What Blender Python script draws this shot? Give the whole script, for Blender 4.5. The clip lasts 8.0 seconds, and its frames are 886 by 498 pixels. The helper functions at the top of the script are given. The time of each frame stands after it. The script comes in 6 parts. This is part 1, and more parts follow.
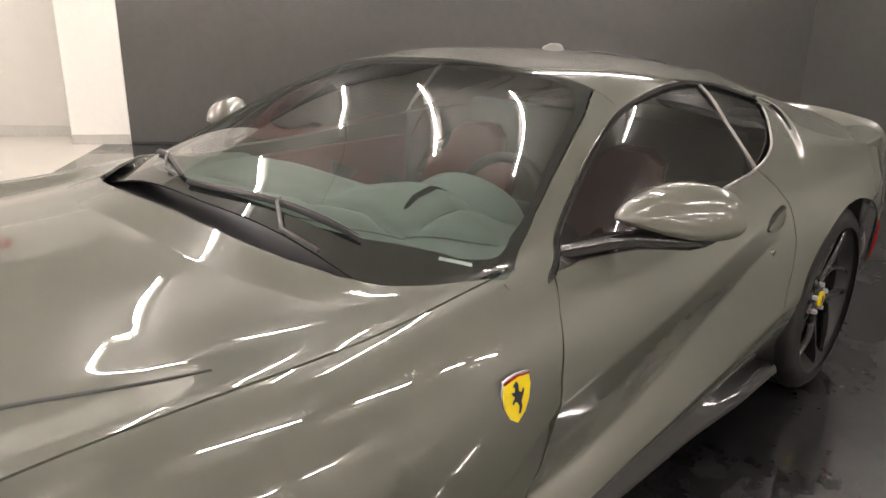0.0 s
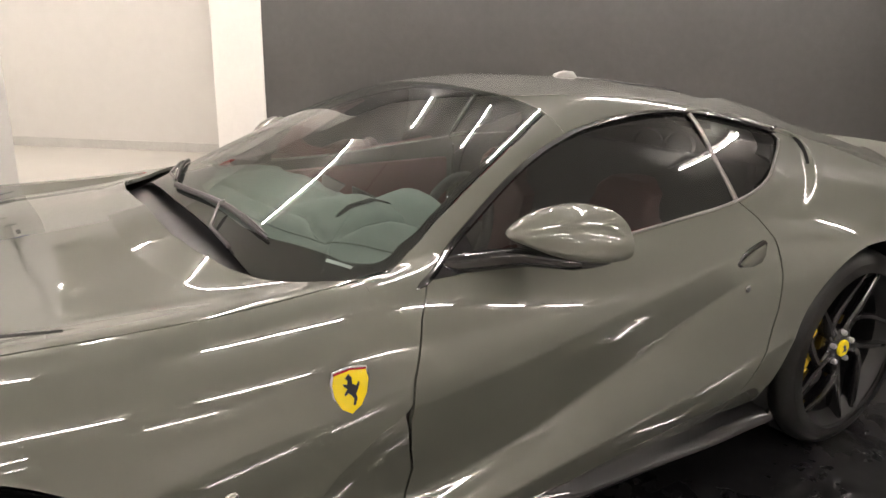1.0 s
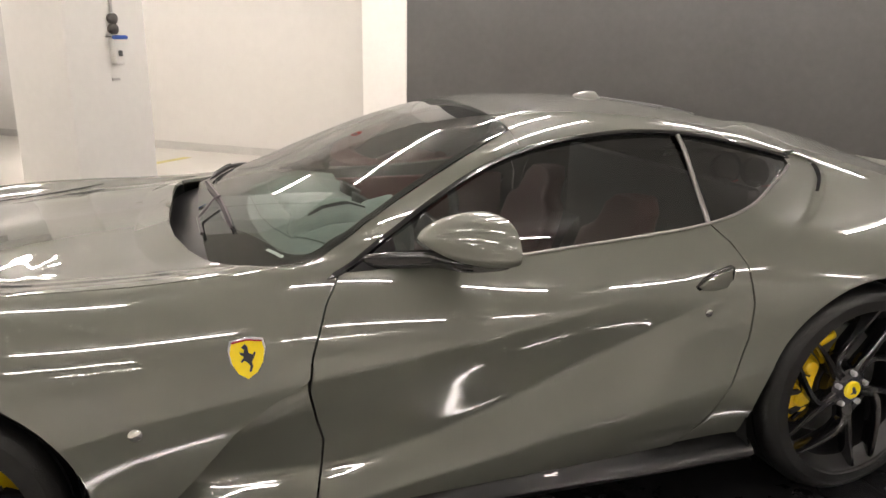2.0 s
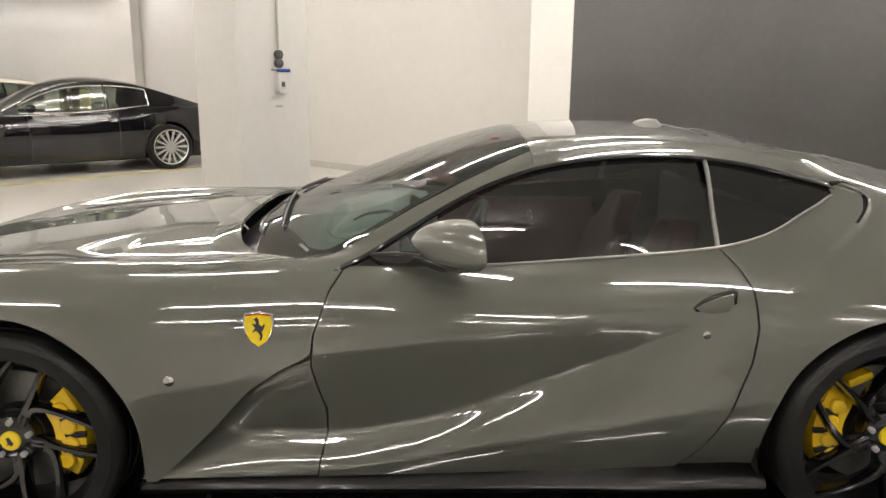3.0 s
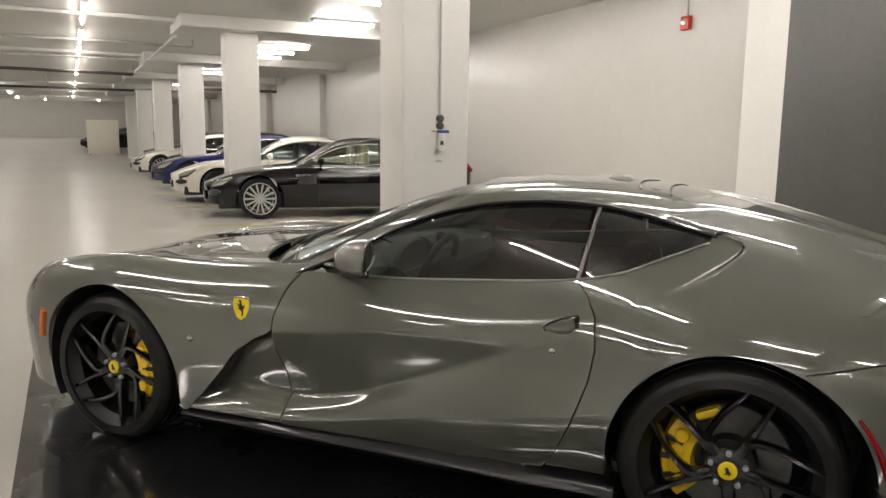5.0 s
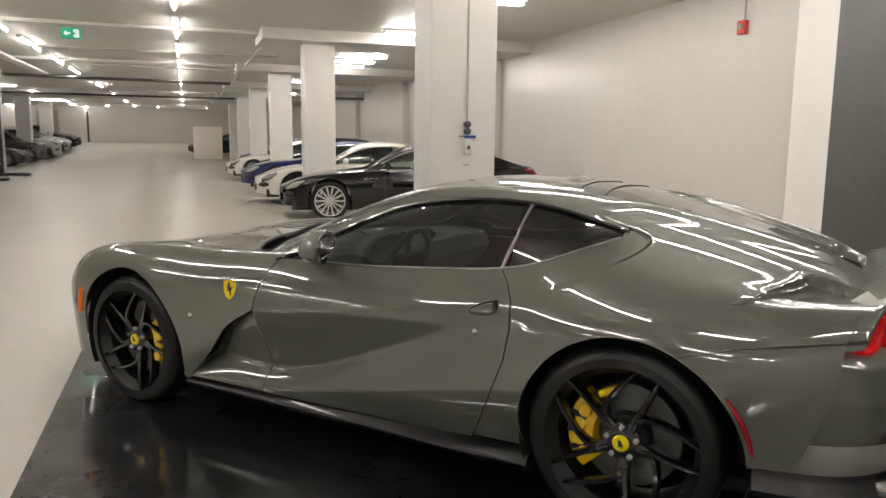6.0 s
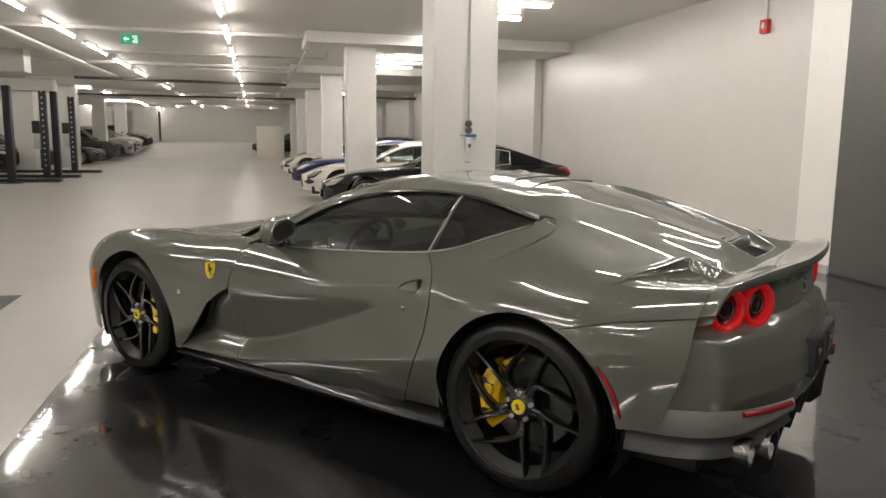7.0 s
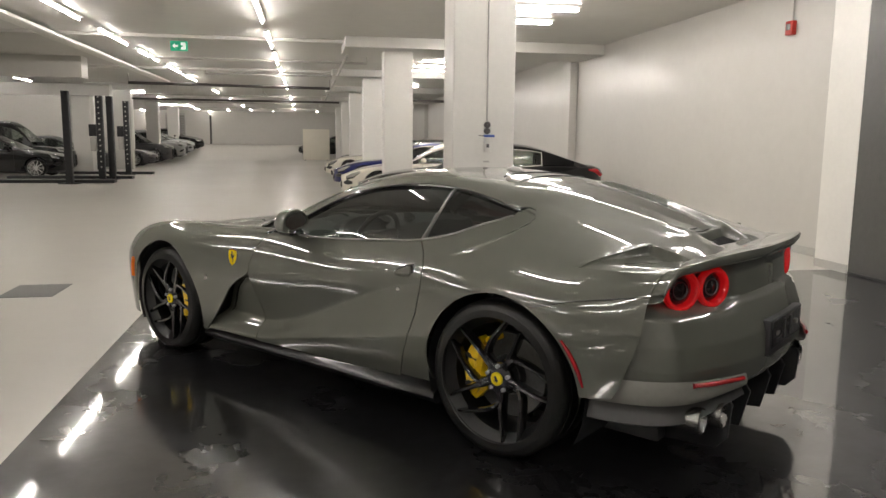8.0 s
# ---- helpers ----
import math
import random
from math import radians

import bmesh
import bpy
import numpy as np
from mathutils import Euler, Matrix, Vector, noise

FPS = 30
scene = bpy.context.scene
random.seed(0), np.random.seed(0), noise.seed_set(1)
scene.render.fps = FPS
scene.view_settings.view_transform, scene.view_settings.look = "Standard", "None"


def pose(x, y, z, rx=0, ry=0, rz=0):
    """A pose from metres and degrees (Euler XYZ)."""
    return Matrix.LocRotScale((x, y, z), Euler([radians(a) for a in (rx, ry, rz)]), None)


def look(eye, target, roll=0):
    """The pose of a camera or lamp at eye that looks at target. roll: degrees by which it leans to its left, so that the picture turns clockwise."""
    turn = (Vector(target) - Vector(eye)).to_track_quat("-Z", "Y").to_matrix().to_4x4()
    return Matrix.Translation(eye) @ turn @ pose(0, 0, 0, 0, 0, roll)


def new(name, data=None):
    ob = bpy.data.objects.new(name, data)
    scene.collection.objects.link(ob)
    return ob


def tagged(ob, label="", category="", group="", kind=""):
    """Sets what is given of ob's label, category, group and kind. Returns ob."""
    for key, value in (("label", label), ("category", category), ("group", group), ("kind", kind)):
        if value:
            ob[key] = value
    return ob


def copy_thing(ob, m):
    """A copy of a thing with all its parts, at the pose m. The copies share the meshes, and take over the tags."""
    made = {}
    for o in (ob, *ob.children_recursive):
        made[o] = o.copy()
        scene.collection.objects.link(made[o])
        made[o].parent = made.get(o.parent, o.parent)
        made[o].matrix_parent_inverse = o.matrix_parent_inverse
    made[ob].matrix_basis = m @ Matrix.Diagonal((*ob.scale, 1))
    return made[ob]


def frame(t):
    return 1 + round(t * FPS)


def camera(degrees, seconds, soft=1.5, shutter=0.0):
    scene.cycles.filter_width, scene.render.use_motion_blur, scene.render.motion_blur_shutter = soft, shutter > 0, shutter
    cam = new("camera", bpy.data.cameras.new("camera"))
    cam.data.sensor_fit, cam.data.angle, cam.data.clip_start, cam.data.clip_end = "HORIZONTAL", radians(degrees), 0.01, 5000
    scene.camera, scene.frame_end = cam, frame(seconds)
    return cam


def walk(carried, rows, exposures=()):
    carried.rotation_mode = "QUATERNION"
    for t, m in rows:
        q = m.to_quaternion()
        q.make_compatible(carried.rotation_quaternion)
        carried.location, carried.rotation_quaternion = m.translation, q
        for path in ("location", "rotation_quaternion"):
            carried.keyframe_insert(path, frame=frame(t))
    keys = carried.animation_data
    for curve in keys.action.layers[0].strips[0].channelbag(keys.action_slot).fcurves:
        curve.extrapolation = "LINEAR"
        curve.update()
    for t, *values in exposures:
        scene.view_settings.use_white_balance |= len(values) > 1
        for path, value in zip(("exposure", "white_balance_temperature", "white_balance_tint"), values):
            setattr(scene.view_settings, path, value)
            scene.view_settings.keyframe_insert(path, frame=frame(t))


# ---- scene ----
cam = camera(61.5, 8.0)
PATH = [
    (0, (-1.576, -1.736, 1.444), (-0.211, -0.421, 0.802), 1.0),
    (0.5, (-1.368, -1.99, 1.434), (-0.155, -0.518, 0.833), 0.9),
    (1, (-1.154, -2.236, 1.436), (-0.127, -0.617, 0.867), 0.8),
    (1.2, (-1.048, -2.328, 1.432), (-0.106, -0.657, 0.868), 0.8),
    (2.3, (-0.471, -2.805, 1.452), (-0.039, -0.919, 0.948), 0.7),
    (2.5, (-0.369, -2.877, 1.443), (-0.044, -0.965, 0.954), 0.7),
    (3, (-0.085, -3.035, 1.437), (-0.039, -1.086, 0.989), 0.6),
    (3.5, (0.271, -3.201, 1.44), (0.045, -1.255, 1.038), 0.5),
    (4, (0.642, -3.338, 1.453), (0.193, -1.422, 1.097), 0.6),
    (4.2, (0.798, -3.373, 1.438), (0.277, -1.473, 1.098), 0.6),
    (5.3, (1.605, -3.466, 1.449), (0.753, -1.681, 1.157), 0.7),
    (5.5, (1.743, -3.482, 1.445), (0.842, -1.72, 1.154), 0.6),
    (6, (2.104, -3.484, 1.446), (1.099, -1.779, 1.156), 0.7),
    (6.5, (2.48, -3.495, 1.454), (1.395, -1.84, 1.161), 0.6),
    (7, (2.798, -3.496, 1.447), (1.649, -1.885, 1.153), 0.7),
    (7.5, (3.036, -3.522, 1.432), (1.833, -1.951, 1.14), 0.7),
    (8, (3.215, -3.614, 1.428), (1.967, -2.078, 1.14), 0.6),
]
walk(cam, [(t, look(eye, target, roll)) for t, eye, target, roll in PATH],
     exposures=[(0, 0.62, 6690, 15), (1.0, 0.57, 6690, 15), (2.5, 0.47, 6570, 13), (3.5, 0.22, 6500, 10), (5.5, -0.08, 6500, 10), (8.0, -0.11, 6500, 10)])

# ---- light of the place: no daylight, ceiling tubes only ----
world = bpy.data.worlds.new("world")
scene.world = world
world.use_nodes = True
world.node_tree.nodes["Background"].inputs[0].default_value = (0.5, 0.5, 0.48, 1)
world.node_tree.nodes["Background"].inputs[1].default_value = 0.02
TUBE_POWER = 165.0
scene.view_settings.exposure = 0.0


# ---- materials ----
def material(name, color, rough=0.5, metal=0.0, coat=0.0, grain=0.0, scale=8.0, bump=0.0, bump_scale=60.0,
             rough_var=0.0, emit=0.0, spec=0.5, coat_rough=0.02, per_object=0.0):
    """A principled material whose colour, gloss and relief vary at two scales."""
    m = bpy.data.materials.new(name)
    m.use_nodes = True
    nt = m.node_tree
    b = nt.nodes["Principled BSDF"]
    b.inputs["Base Color"].default_value = (*color, 1)
    b.inputs["Roughness"].default_value = rough
    b.inputs["Metallic"].default_value = metal
    b.inputs["Coat Weight"].default_value = coat
    b.inputs["Coat Roughness"].default_value = coat_rough
    b.inputs["Specular IOR Level"].default_value = spec
    if emit:
        b.inputs["Emission Color"].default_value = (*color, 1)
        b.inputs["Emission Strength"].default_value = emit
    co = nt.nodes.new("ShaderNodeTexCoord")

    def noise_tex(sc, detail=4.0):
        n = nt.nodes.new("ShaderNodeTexNoise")
        n.inputs["Scale"].default_value = sc
        n.inputs["Detail"].default_value = detail
        nt.links.new(co.outputs["Object"], n.inputs["Vector"])
        return n
    if grain:
        big, fine = noise_tex(scale), noise_tex(scale * 9)
        add = nt.nodes.new("ShaderNodeMath")
        add.operation = "ADD"
        nt.links.new(big.outputs["Fac"], add.inputs[0])
        nt.links.new(fine.outputs["Fac"], add.inputs[1])
        rng = nt.nodes.new("ShaderNodeMapRange")
        rng.inputs["From Min"].default_value, rng.inputs["From Max"].default_value = 0.6, 1.4
        rng.inputs["To Min"].default_value, rng.inputs["To Max"].default_value = 1 - grain, 1 + grain
        nt.links.new(add.outputs[0], rng.inputs["Value"])
        mul = nt.nodes.new("ShaderNodeVectorMath")
        mul.operation = "SCALE"
        mul.inputs[0].default_value = color
        nt.links.new(rng.outputs[0], mul.inputs["Scale"])
        nt.links.new(mul.outputs[0], b.inputs["Base Color"])
    if rough_var:
        n = noise_tex(scale * 0.7, 6.0)
        rng = nt.nodes.new("ShaderNodeMapRange")
        rng.inputs["From Min"].default_value, rng.inputs["From Max"].default_value = 0.35, 0.65
        rng.inputs["To Min"].default_value = max(0.02, rough - rough_var)
        rng.inputs["To Max"].default_value = rough + rough_var
        nt.links.new(n.outputs["Fac"], rng.inputs["Value"])
        nt.links.new(rng.outputs[0], b.inputs["Roughness"])
    if bump:
        n = noise_tex(bump_scale, 3.0)
        bp = nt.nodes.new("ShaderNodeBump")
        bp.inputs["Strength"].default_value = bump
        bp.inputs["Distance"].default_value = 0.01
        nt.links.new(n.outputs["Fac"], bp.inputs["Height"])
        nt.links.new(bp.outputs[0], b.inputs["Normal"])
    return m


def glass_material(name, tint, rough=0.0, clear=0.6, haze=0.01, ior=1.8):
    """Thin tinted car glass: it lets light through straight and mirrors at its face; a trace of pale diffuse colour
    imitates milky reflections.
    """
    m = bpy.data.materials.new(name)
    m.use_nodes = True
    nt = m.node_tree
    nt.nodes.remove(nt.nodes["Principled BSDF"])
    out = nt.nodes["Material Output"]
    tr = nt.nodes.new("ShaderNodeBsdfTransparent")
    tr.inputs[0].default_value = (*[clear * c for c in tint], 1)
    gl = nt.nodes.new("ShaderNodeBsdfGlossy")
    gl.inputs["Roughness"].default_value = rough
    fr = nt.nodes.new("ShaderNodeFresnel")
    fr.inputs["IOR"].default_value = ior
    mix = nt.nodes.new("ShaderNodeMixShader")
    nt.links.new(fr.outputs[0], mix.inputs[0])
    nt.links.new(tr.outputs[0], mix.inputs[1])
    nt.links.new(gl.outputs[0], mix.inputs[2])
    # pale diffuse share that imitates the milky reflection on the panes
    film = nt.nodes.new("ShaderNodeBsdfDiffuse")
    film.inputs[0].default_value = (0.8, 0.8, 0.77, 1)
    film_mix = nt.nodes.new("ShaderNodeMixShader")
    film_mix.inputs[0].default_value = haze
    nt.links.new(mix.outputs[0], film_mix.inputs[1])
    nt.links.new(film.outputs[0], film_mix.inputs[2])
    nt.links.new(film_mix.outputs[0], out.inputs[0])
    return m


PAINT = material("olive_grey_paint", (0.101, 0.106, 0.087), 0.55, 0.0, 1.0, grain=0.05, scale=900, coat_rough=0.004, spec=0.15)
PAINT.node_tree.nodes["Principled BSDF"].inputs["Coat IOR"].default_value = 2.0
BLACK_GLOSS = material("gloss_black", (0.008, 0.008, 0.009), 0.12, 0, 0.6, grain=0.2, scale=20)
FRIT = material("black_frit", (0.004, 0.004, 0.004), 0.6, spec=0.05)
SCREEN_DARK = material("tinted_screen", (0.030, 0.031, 0.028), 0.5, 0, 1.0, grain=0.1, scale=6, coat_rough=0.004, spec=0.1)
SCREEN_DARK.node_tree.nodes["Principled BSDF"].inputs["Coat IOR"].default_value = 2.0
BLACK_PLASTIC = material("black_plastic", (0.018, 0.018, 0.019), 0.55, grain=0.25, scale=60, bump=0.1, bump_scale=400)
SCUTTLE = material("scuttle_plastic", (0.012, 0.012, 0.0125), 0.35, grain=0.2, scale=30)
CARBON = material("carbon", (0.006, 0.006, 0.0065), 0.4, 0.0, 0.10, grain=0.4, scale=150, spec=0.2)
SKIRT = material("skirt_carbon", (0.006, 0.006, 0.0065), 0.35, 0.0, 0.35, grain=0.4, scale=150, spec=0.25)
RUBBER = material("tyre_rubber", (0.007, 0.007, 0.007), 0.32, spec=0.28, grain=0.25, scale=40, bump=0.12, bump_scale=220)
RIM = material("gloss_black_rim", (0.004, 0.004, 0.0045), 0.14, 0.0, 0.9, grain=0.2, scale=50)
BARREL = material("dark_barrel", (0.010, 0.010, 0.0105), 0.4, 0.2, grain=0.2, scale=50)
YELLOW = material("yellow_caliper", (0.80, 0.52, 0.004), 0.32, 0, 0.5, grain=0.06, scale=60)
BADGE_YELLOW = material("yellow_enamel", (0.86, 0.66, 0.006), 0.2, 0, 0.8, grain=0.03, scale=90)
CHROME = material("chrome", (0.75, 0.75, 0.74), 0.12, 1.0, grain=0.03, scale=50)
PIPE_STEEL = material("exhaust_steel", (0.25, 0.247, 0.24), 0.22, 1.0, grain=0.12, scale=60)
BOLT = material("pale_bolt", (0.34, 0.34, 0.33), 0.3, 0.0, 0.3, grain=0.05, scale=90)
STEEL = material("disc_steel", (0.13, 0.13, 0.127), 0.35, 0.9, grain=0.2, scale=80)
SATIN_TRIM = material("satin_alloy_trim", (0.30, 0.295, 0.28), 0.38, 0.8, grain=0.05, scale=60)
GLASS = glass_material("windscreen_glass", (0.72, 0.93, 0.84), clear=0.86, haze=0.005, ior=2.5)
SIDE_GLASS = glass_material("side_glass", (0.72, 0.80, 0.76), clear=0.30, ior=1.9)
REAR_GLASS = glass_material("rear_glass", (0.5, 0.52, 0.5), clear=0.30, ior=1.9)
RED_LEATHER = material("red_leather", (0.092, 0.010, 0.008), 0.5, grain=0.08, scale=30, bump=0.2, bump_scale=250)
DARK_LEATHER = material("charcoal_leather", (0.045, 0.048, 0.046), 0.55, grain=0.2, scale=30, bump=0.2, bump_scale=250)
GREY_LEATHER = material("grey_leather", (0.150, 0.170, 0.154), 0.55, grain=0.12, scale=25, bump=0.15, bump_scale=250)
LAMP_RED = material("red_lens", (0.30, 0.005, 0.010), 0.12, 0, 0.8, grain=0.08, scale=90)
TAIL_RED = material("lit_red_lens", (0.62, 0.006, 0.008), 0.12, 0, 0.8, grain=0.08, scale=90, emit=0.22)
LAMP_DARK = material("smoked_lens", (0.02, 0.012, 0.012), 0.06, 0, 1.0, grain=0.2, scale=80)
AMBER = material("amber_lens", (0.75, 0.16, 0.01), 0.15, 0, 0.8, grain=0.08, scale=90)
# grey instead of black: the wiper's reflected sheen is put into the colour
WIPER = material("satin_wiper", (0.055, 0.054, 0.054), 0.30, grain=0.1, scale=60)
SCREEN_LABEL = material("pale_label", (0.62, 0.63, 0.62), 0.5, grain=0.1, scale=60)
LIP_DARK = material("dark_lip", (0.020, 0.020, 0.020), 0.4, 0.0, 0.2, grain=0.2, scale=60)
DIFFUSER = material("satin_grey_diffuser", (0.19, 0.186, 0.168), 0.40, 0.0, 0.3, grain=0.08, scale=40)

WHITE_WALL = material("white_painted_wall", (0.53, 0.517, 0.481), 0.36, grain=0.035, scale=0.9, bump=0.05, bump_scale=5, rough_var=0.03)
COLUMN_PAINT = material("white_column_paint", (0.70, 0.686, 0.643), 0.42, grain=0.035, scale=2.2, bump=0.06, bump_scale=14, rough_var=0.04)
BLACK_WALL = material("charcoal_wall", (0.060, 0.0588, 0.055), 0.40, grain=0.12, scale=1.5, bump=0.15, bump_scale=30, rough_var=0.08)
CEILING = material("ceiling_paint", (0.56, 0.55, 0.515), 0.42, grain=0.05, scale=0.5, bump=0.06, bump_scale=8, rough_var=0.05)
FLOOR = material("grey_epoxy_floor", (0.50, 0.48, 0.435), 0.31, grain=0.05, scale=0.35, rough_var=0.03)
BLACK_FLOOR = material("black_epoxy_floor", (0.010, 0.010, 0.0108), 0.38, 0, 1.0, grain=0.9, scale=1.6, bump=0.003, bump_scale=3, rough_var=0.10, coat_rough=0.06, spec=0.22)
BLACK_FLOOR.node_tree.nodes["Principled BSDF"].inputs["Coat IOR"].default_value = 1.9
YELLOW_LINE = material("worn_yellow_line", (0.52, 0.45, 0.12), 0.4, grain=0.25, scale=5)
PIPE_PAINT = material("pipe_paint", (0.42, 0.41, 0.38), 0.45, grain=0.1, scale=6)
DARK_PIPE = material("dark_pipe", (0.06, 0.055, 0.05), 0.5, grain=0.2, scale=6)
TUBE = material("lit_tube", (1.0, 0.935, 0.88), 0.4, emit=TUBE_POWER)
TUBE_BODY = material("white_lamp_body", (0.75, 0.74, 0.70), 0.4, grain=0.03, scale=10)
SIGN_GREEN = material("green_sign", (0.01, 0.30, 0.16), 0.4, emit=0.5, grain=0.05, scale=9)
SIGN_WHITE = material("white_sign_mark", (0.8, 0.85, 0.8), 0.4, emit=0.6)
ALARM_RED = material("red_alarm_case", (0.50, 0.03, 0.02), 0.35, grain=0.08, scale=30)
BLUE_PLASTIC = material("blue_lever", (0.03, 0.08, 0.32), 0.35, grain=0.08, scale=30)
BOARD = material("cream_board", (0.84, 0.80, 0.69), 0.5, grain=0.04, scale=3)
LIFT_BLACK = material("lift_steel", (0.03, 0.03, 0.032), 0.4, 0.3, grain=0.25, scale=9)


# ---- mesh helpers ----
def mesh_object(name, verts, faces, mat, parent=None, label="", smooth=True, sharp=40):
    me = bpy.data.meshes.new(name)
    me.from_pydata([tuple(map(float, v)) for v in verts], [], [tuple(map(int, f)) for f in faces])
    me.materials.append(mat)
    me.validate()
    if smooth:
        me.polygons.foreach_set("use_smooth", [True] * len(me.polygons))
        me.set_sharp_from_angle(angle=radians(sharp))
    ob = new(name, me)
    ob.parent = parent
    if label:
        tagged(ob, label)
    return ob


def part(name, bm, mat, parent=None, label="", smooth=True, sharp=40):
    """Links a bmesh as one mesh object under a thing or a part."""
    me = bpy.data.meshes.new(name)
    bm.to_mesh(me)
    bm.free()
    me.materials.append(mat)
    if smooth and len(me.polygons):
        me.polygons.foreach_set("use_smooth", [True] * len(me.polygons))
        me.set_sharp_from_angle(angle=radians(sharp))
    ob = new(name, me)
    ob.parent = parent
    if label:
        tagged(ob, label)
    return ob


def thing(name, label, category, group="", kind="", at=None):
    ob = new(name)
    ob.empty_display_size = 0.2
    if at is not None:
        ob.matrix_basis = at
    return tagged(ob, label, category, group, kind)


def box_bm(x0, x1, y0, y1, z0, z1, bevel=0.0, bm=None, segments=2):
    bm = bm or bmesh.new()
    made = bmesh.ops.create_cube(bm, size=1.0)["verts"]
    for v in made:
        v.co = Vector((x0 + (v.co.x + 0.5) * (x1 - x0), y0 + (v.co.y + 0.5) * (y1 - y0), z0 + (v.co.z + 0.5) * (z1 - z0)))
    if bevel:
        es = list({e for v in made for e in v.link_edges})
        bmesh.ops.bevel(bm, geom=es, offset=bevel, segments=segments, affect="EDGES", profile=0.5)
    return bm


def cyl_bm(r0, r1, length, segs=24, bm=None, m=None, caps=True):
    """A cone or cylinder along its own z, middle at the origin, moved by m."""
    bm = bm or bmesh.new()
    bmesh.ops.create_cone(bm, cap_ends=caps, segments=segs, radius1=r0, radius2=r1, depth=length, matrix=m or Matrix())
    return bm


def tube_bm(points, radius, segs=8, bm=None):
    """A round bar along a row of points."""
    bm = bm or bmesh.new()
    pts = [Vector(p) for p in points]
    rings = []
    for i, p in enumerate(pts):
        d = (pts[min(i + 1, len(pts) - 1)] - pts[max(i - 1, 0)]).normalized()
        a = d.orthogonal().normalized() if not rings else (last - d * last.dot(d)).normalized()
        last = a
        b = d.cross(a)
        r = radius[i] if isinstance(radius, (list, tuple)) else radius
        rings.append([bm.verts.new(p + a * r * math.cos(2 * math.pi * k / segs) + b * r * math.sin(2 * math.pi * k / segs)) for k in range(segs)])
    for r0, r1 in zip(rings, rings[1:]):
        for k in range(segs):
            bm.faces.new((r0[k], r0[(k + 1) % segs], r1[(k + 1) % segs], r1[k]))
    bm.faces.new(rings[0][::-1])
    bm.faces.new(rings[-1])
    return bm


def lathe_bm(profile, segs=64, bm=None, axis="y"):
    """Turns rows of (radius, offset) round the y axis."""
    bm = bm or bmesh.new()
    rings = []
    for r, o in profile:
        rings.append([bm.verts.new((r * math.cos(2 * math.pi * k / segs), o, r * math.sin(2 * math.pi * k / segs))) for k in range(segs)])
    for r0, r1 in zip(rings, rings[1:]):
        for k in range(segs):
            bm.faces.new((r0[k], r1[k], r1[(k + 1) % segs], r0[(k + 1) % segs]))
    return bm


def prism_bm(outline, y0, y1, bm=None, bevel=0.0):
    """A plate with an outline of (x, z) points between y0 and y1."""
    bm = bm or bmesh.new()
    a = [bm.verts.new((x, y0, z)) for x, z in outline]
    b = [bm.verts.new((x, y1, z)) for x, z in outline]
    n = len(a)
    faces = [bm.faces.new(a), bm.faces.new(b[::-1])]
    for i in range(n):
        faces.append(bm.faces.new((a[i], b[i], b[(i + 1) % n], a[(i + 1) % n])))
    bmesh.ops.recalc_face_normals(bm, faces=faces)
    if bevel:
        es = [e for e in bm.edges if e.verts[0] in a and e.verts[1] in a or e.verts[0] in b and e.verts[1] in b]
        bmesh.ops.bevel(bm, geom=es, offset=bevel, segments=2, affect="EDGES", profile=0.5)
    return bm


def grid_faces(rows, cols, flip=False):
    out = []
    for i in range(rows - 1):
        for j in range(cols - 1):
            q = (i * cols + j, i * cols + j + 1, (i + 1) * cols + j + 1, (i + 1) * cols + j)
            out.append(q[::-1] if flip else q)
    return out


class Spline:
    """A natural cubic through (x, value) knots, straight beyond its ends."""

    def __init__(self, xs, ys):
        self.x, self.y = np.array(xs, float), np.array(ys, float)
        n, h = len(xs), np.diff(self.x)
        a, r = np.eye(n), np.zeros((n,) + self.y.shape[1:])
        for i in range(1, n - 1):
            a[i, i - 1], a[i, i], a[i, i + 1] = h[i - 1], 2 * (h[i - 1] + h[i]), h[i]
            r[i] = 6 * ((self.y[i + 1] - self.y[i]) / h[i] - (self.y[i] - self.y[i - 1]) / h[i - 1])
        self.m = np.linalg.solve(a, r)

    def __call__(self, q):
        q = np.clip(np.asarray(q, float), self.x[0], self.x[-1])
        k = np.clip(np.searchsorted(self.x, q, side="right") - 1, 0, len(self.x) - 2)
        h = self.x[k + 1] - self.x[k]
        a, b = (self.x[k + 1] - q) / h, (q - self.x[k]) / h
        if self.y.ndim > 1:
            h, a, b = h[..., None], a[..., None], b[..., None]
        return a * self.y[k] + b * self.y[k + 1] + ((a**3 - a) * self.m[k] + (b**3 - b) * self.m[k + 1]) * h * h / 6


def smooth(a, b, x):
    t = np.clip((np.asarray(x, float) - a) / (b - a), 0, 1)
    return t * t * (3 - 2 * t)


# ---- the garage: its own axes run across (v) and along the aisle (u) ----
GARAGE = pose(0, 0, 0, 0, 0, 49.5)
CEIL = 3.52


def room_box(name, v0, v1, u0, u1, z0, z1, mat, bevel=0.0):
    ob = part(name, box_bm(v0, v1, u0, u1, z0, z1, bevel), mat, smooth=False)
    ob.matrix_basis = GARAGE
    return tagged(ob, kind="structure")


RAMP = ([-10, 2.73, 38, 42, 44, 46, 50, 55, 62], [0, 0, 0, 0.07, 0.16, 0.30, 0.60, 0.92, 1.3])


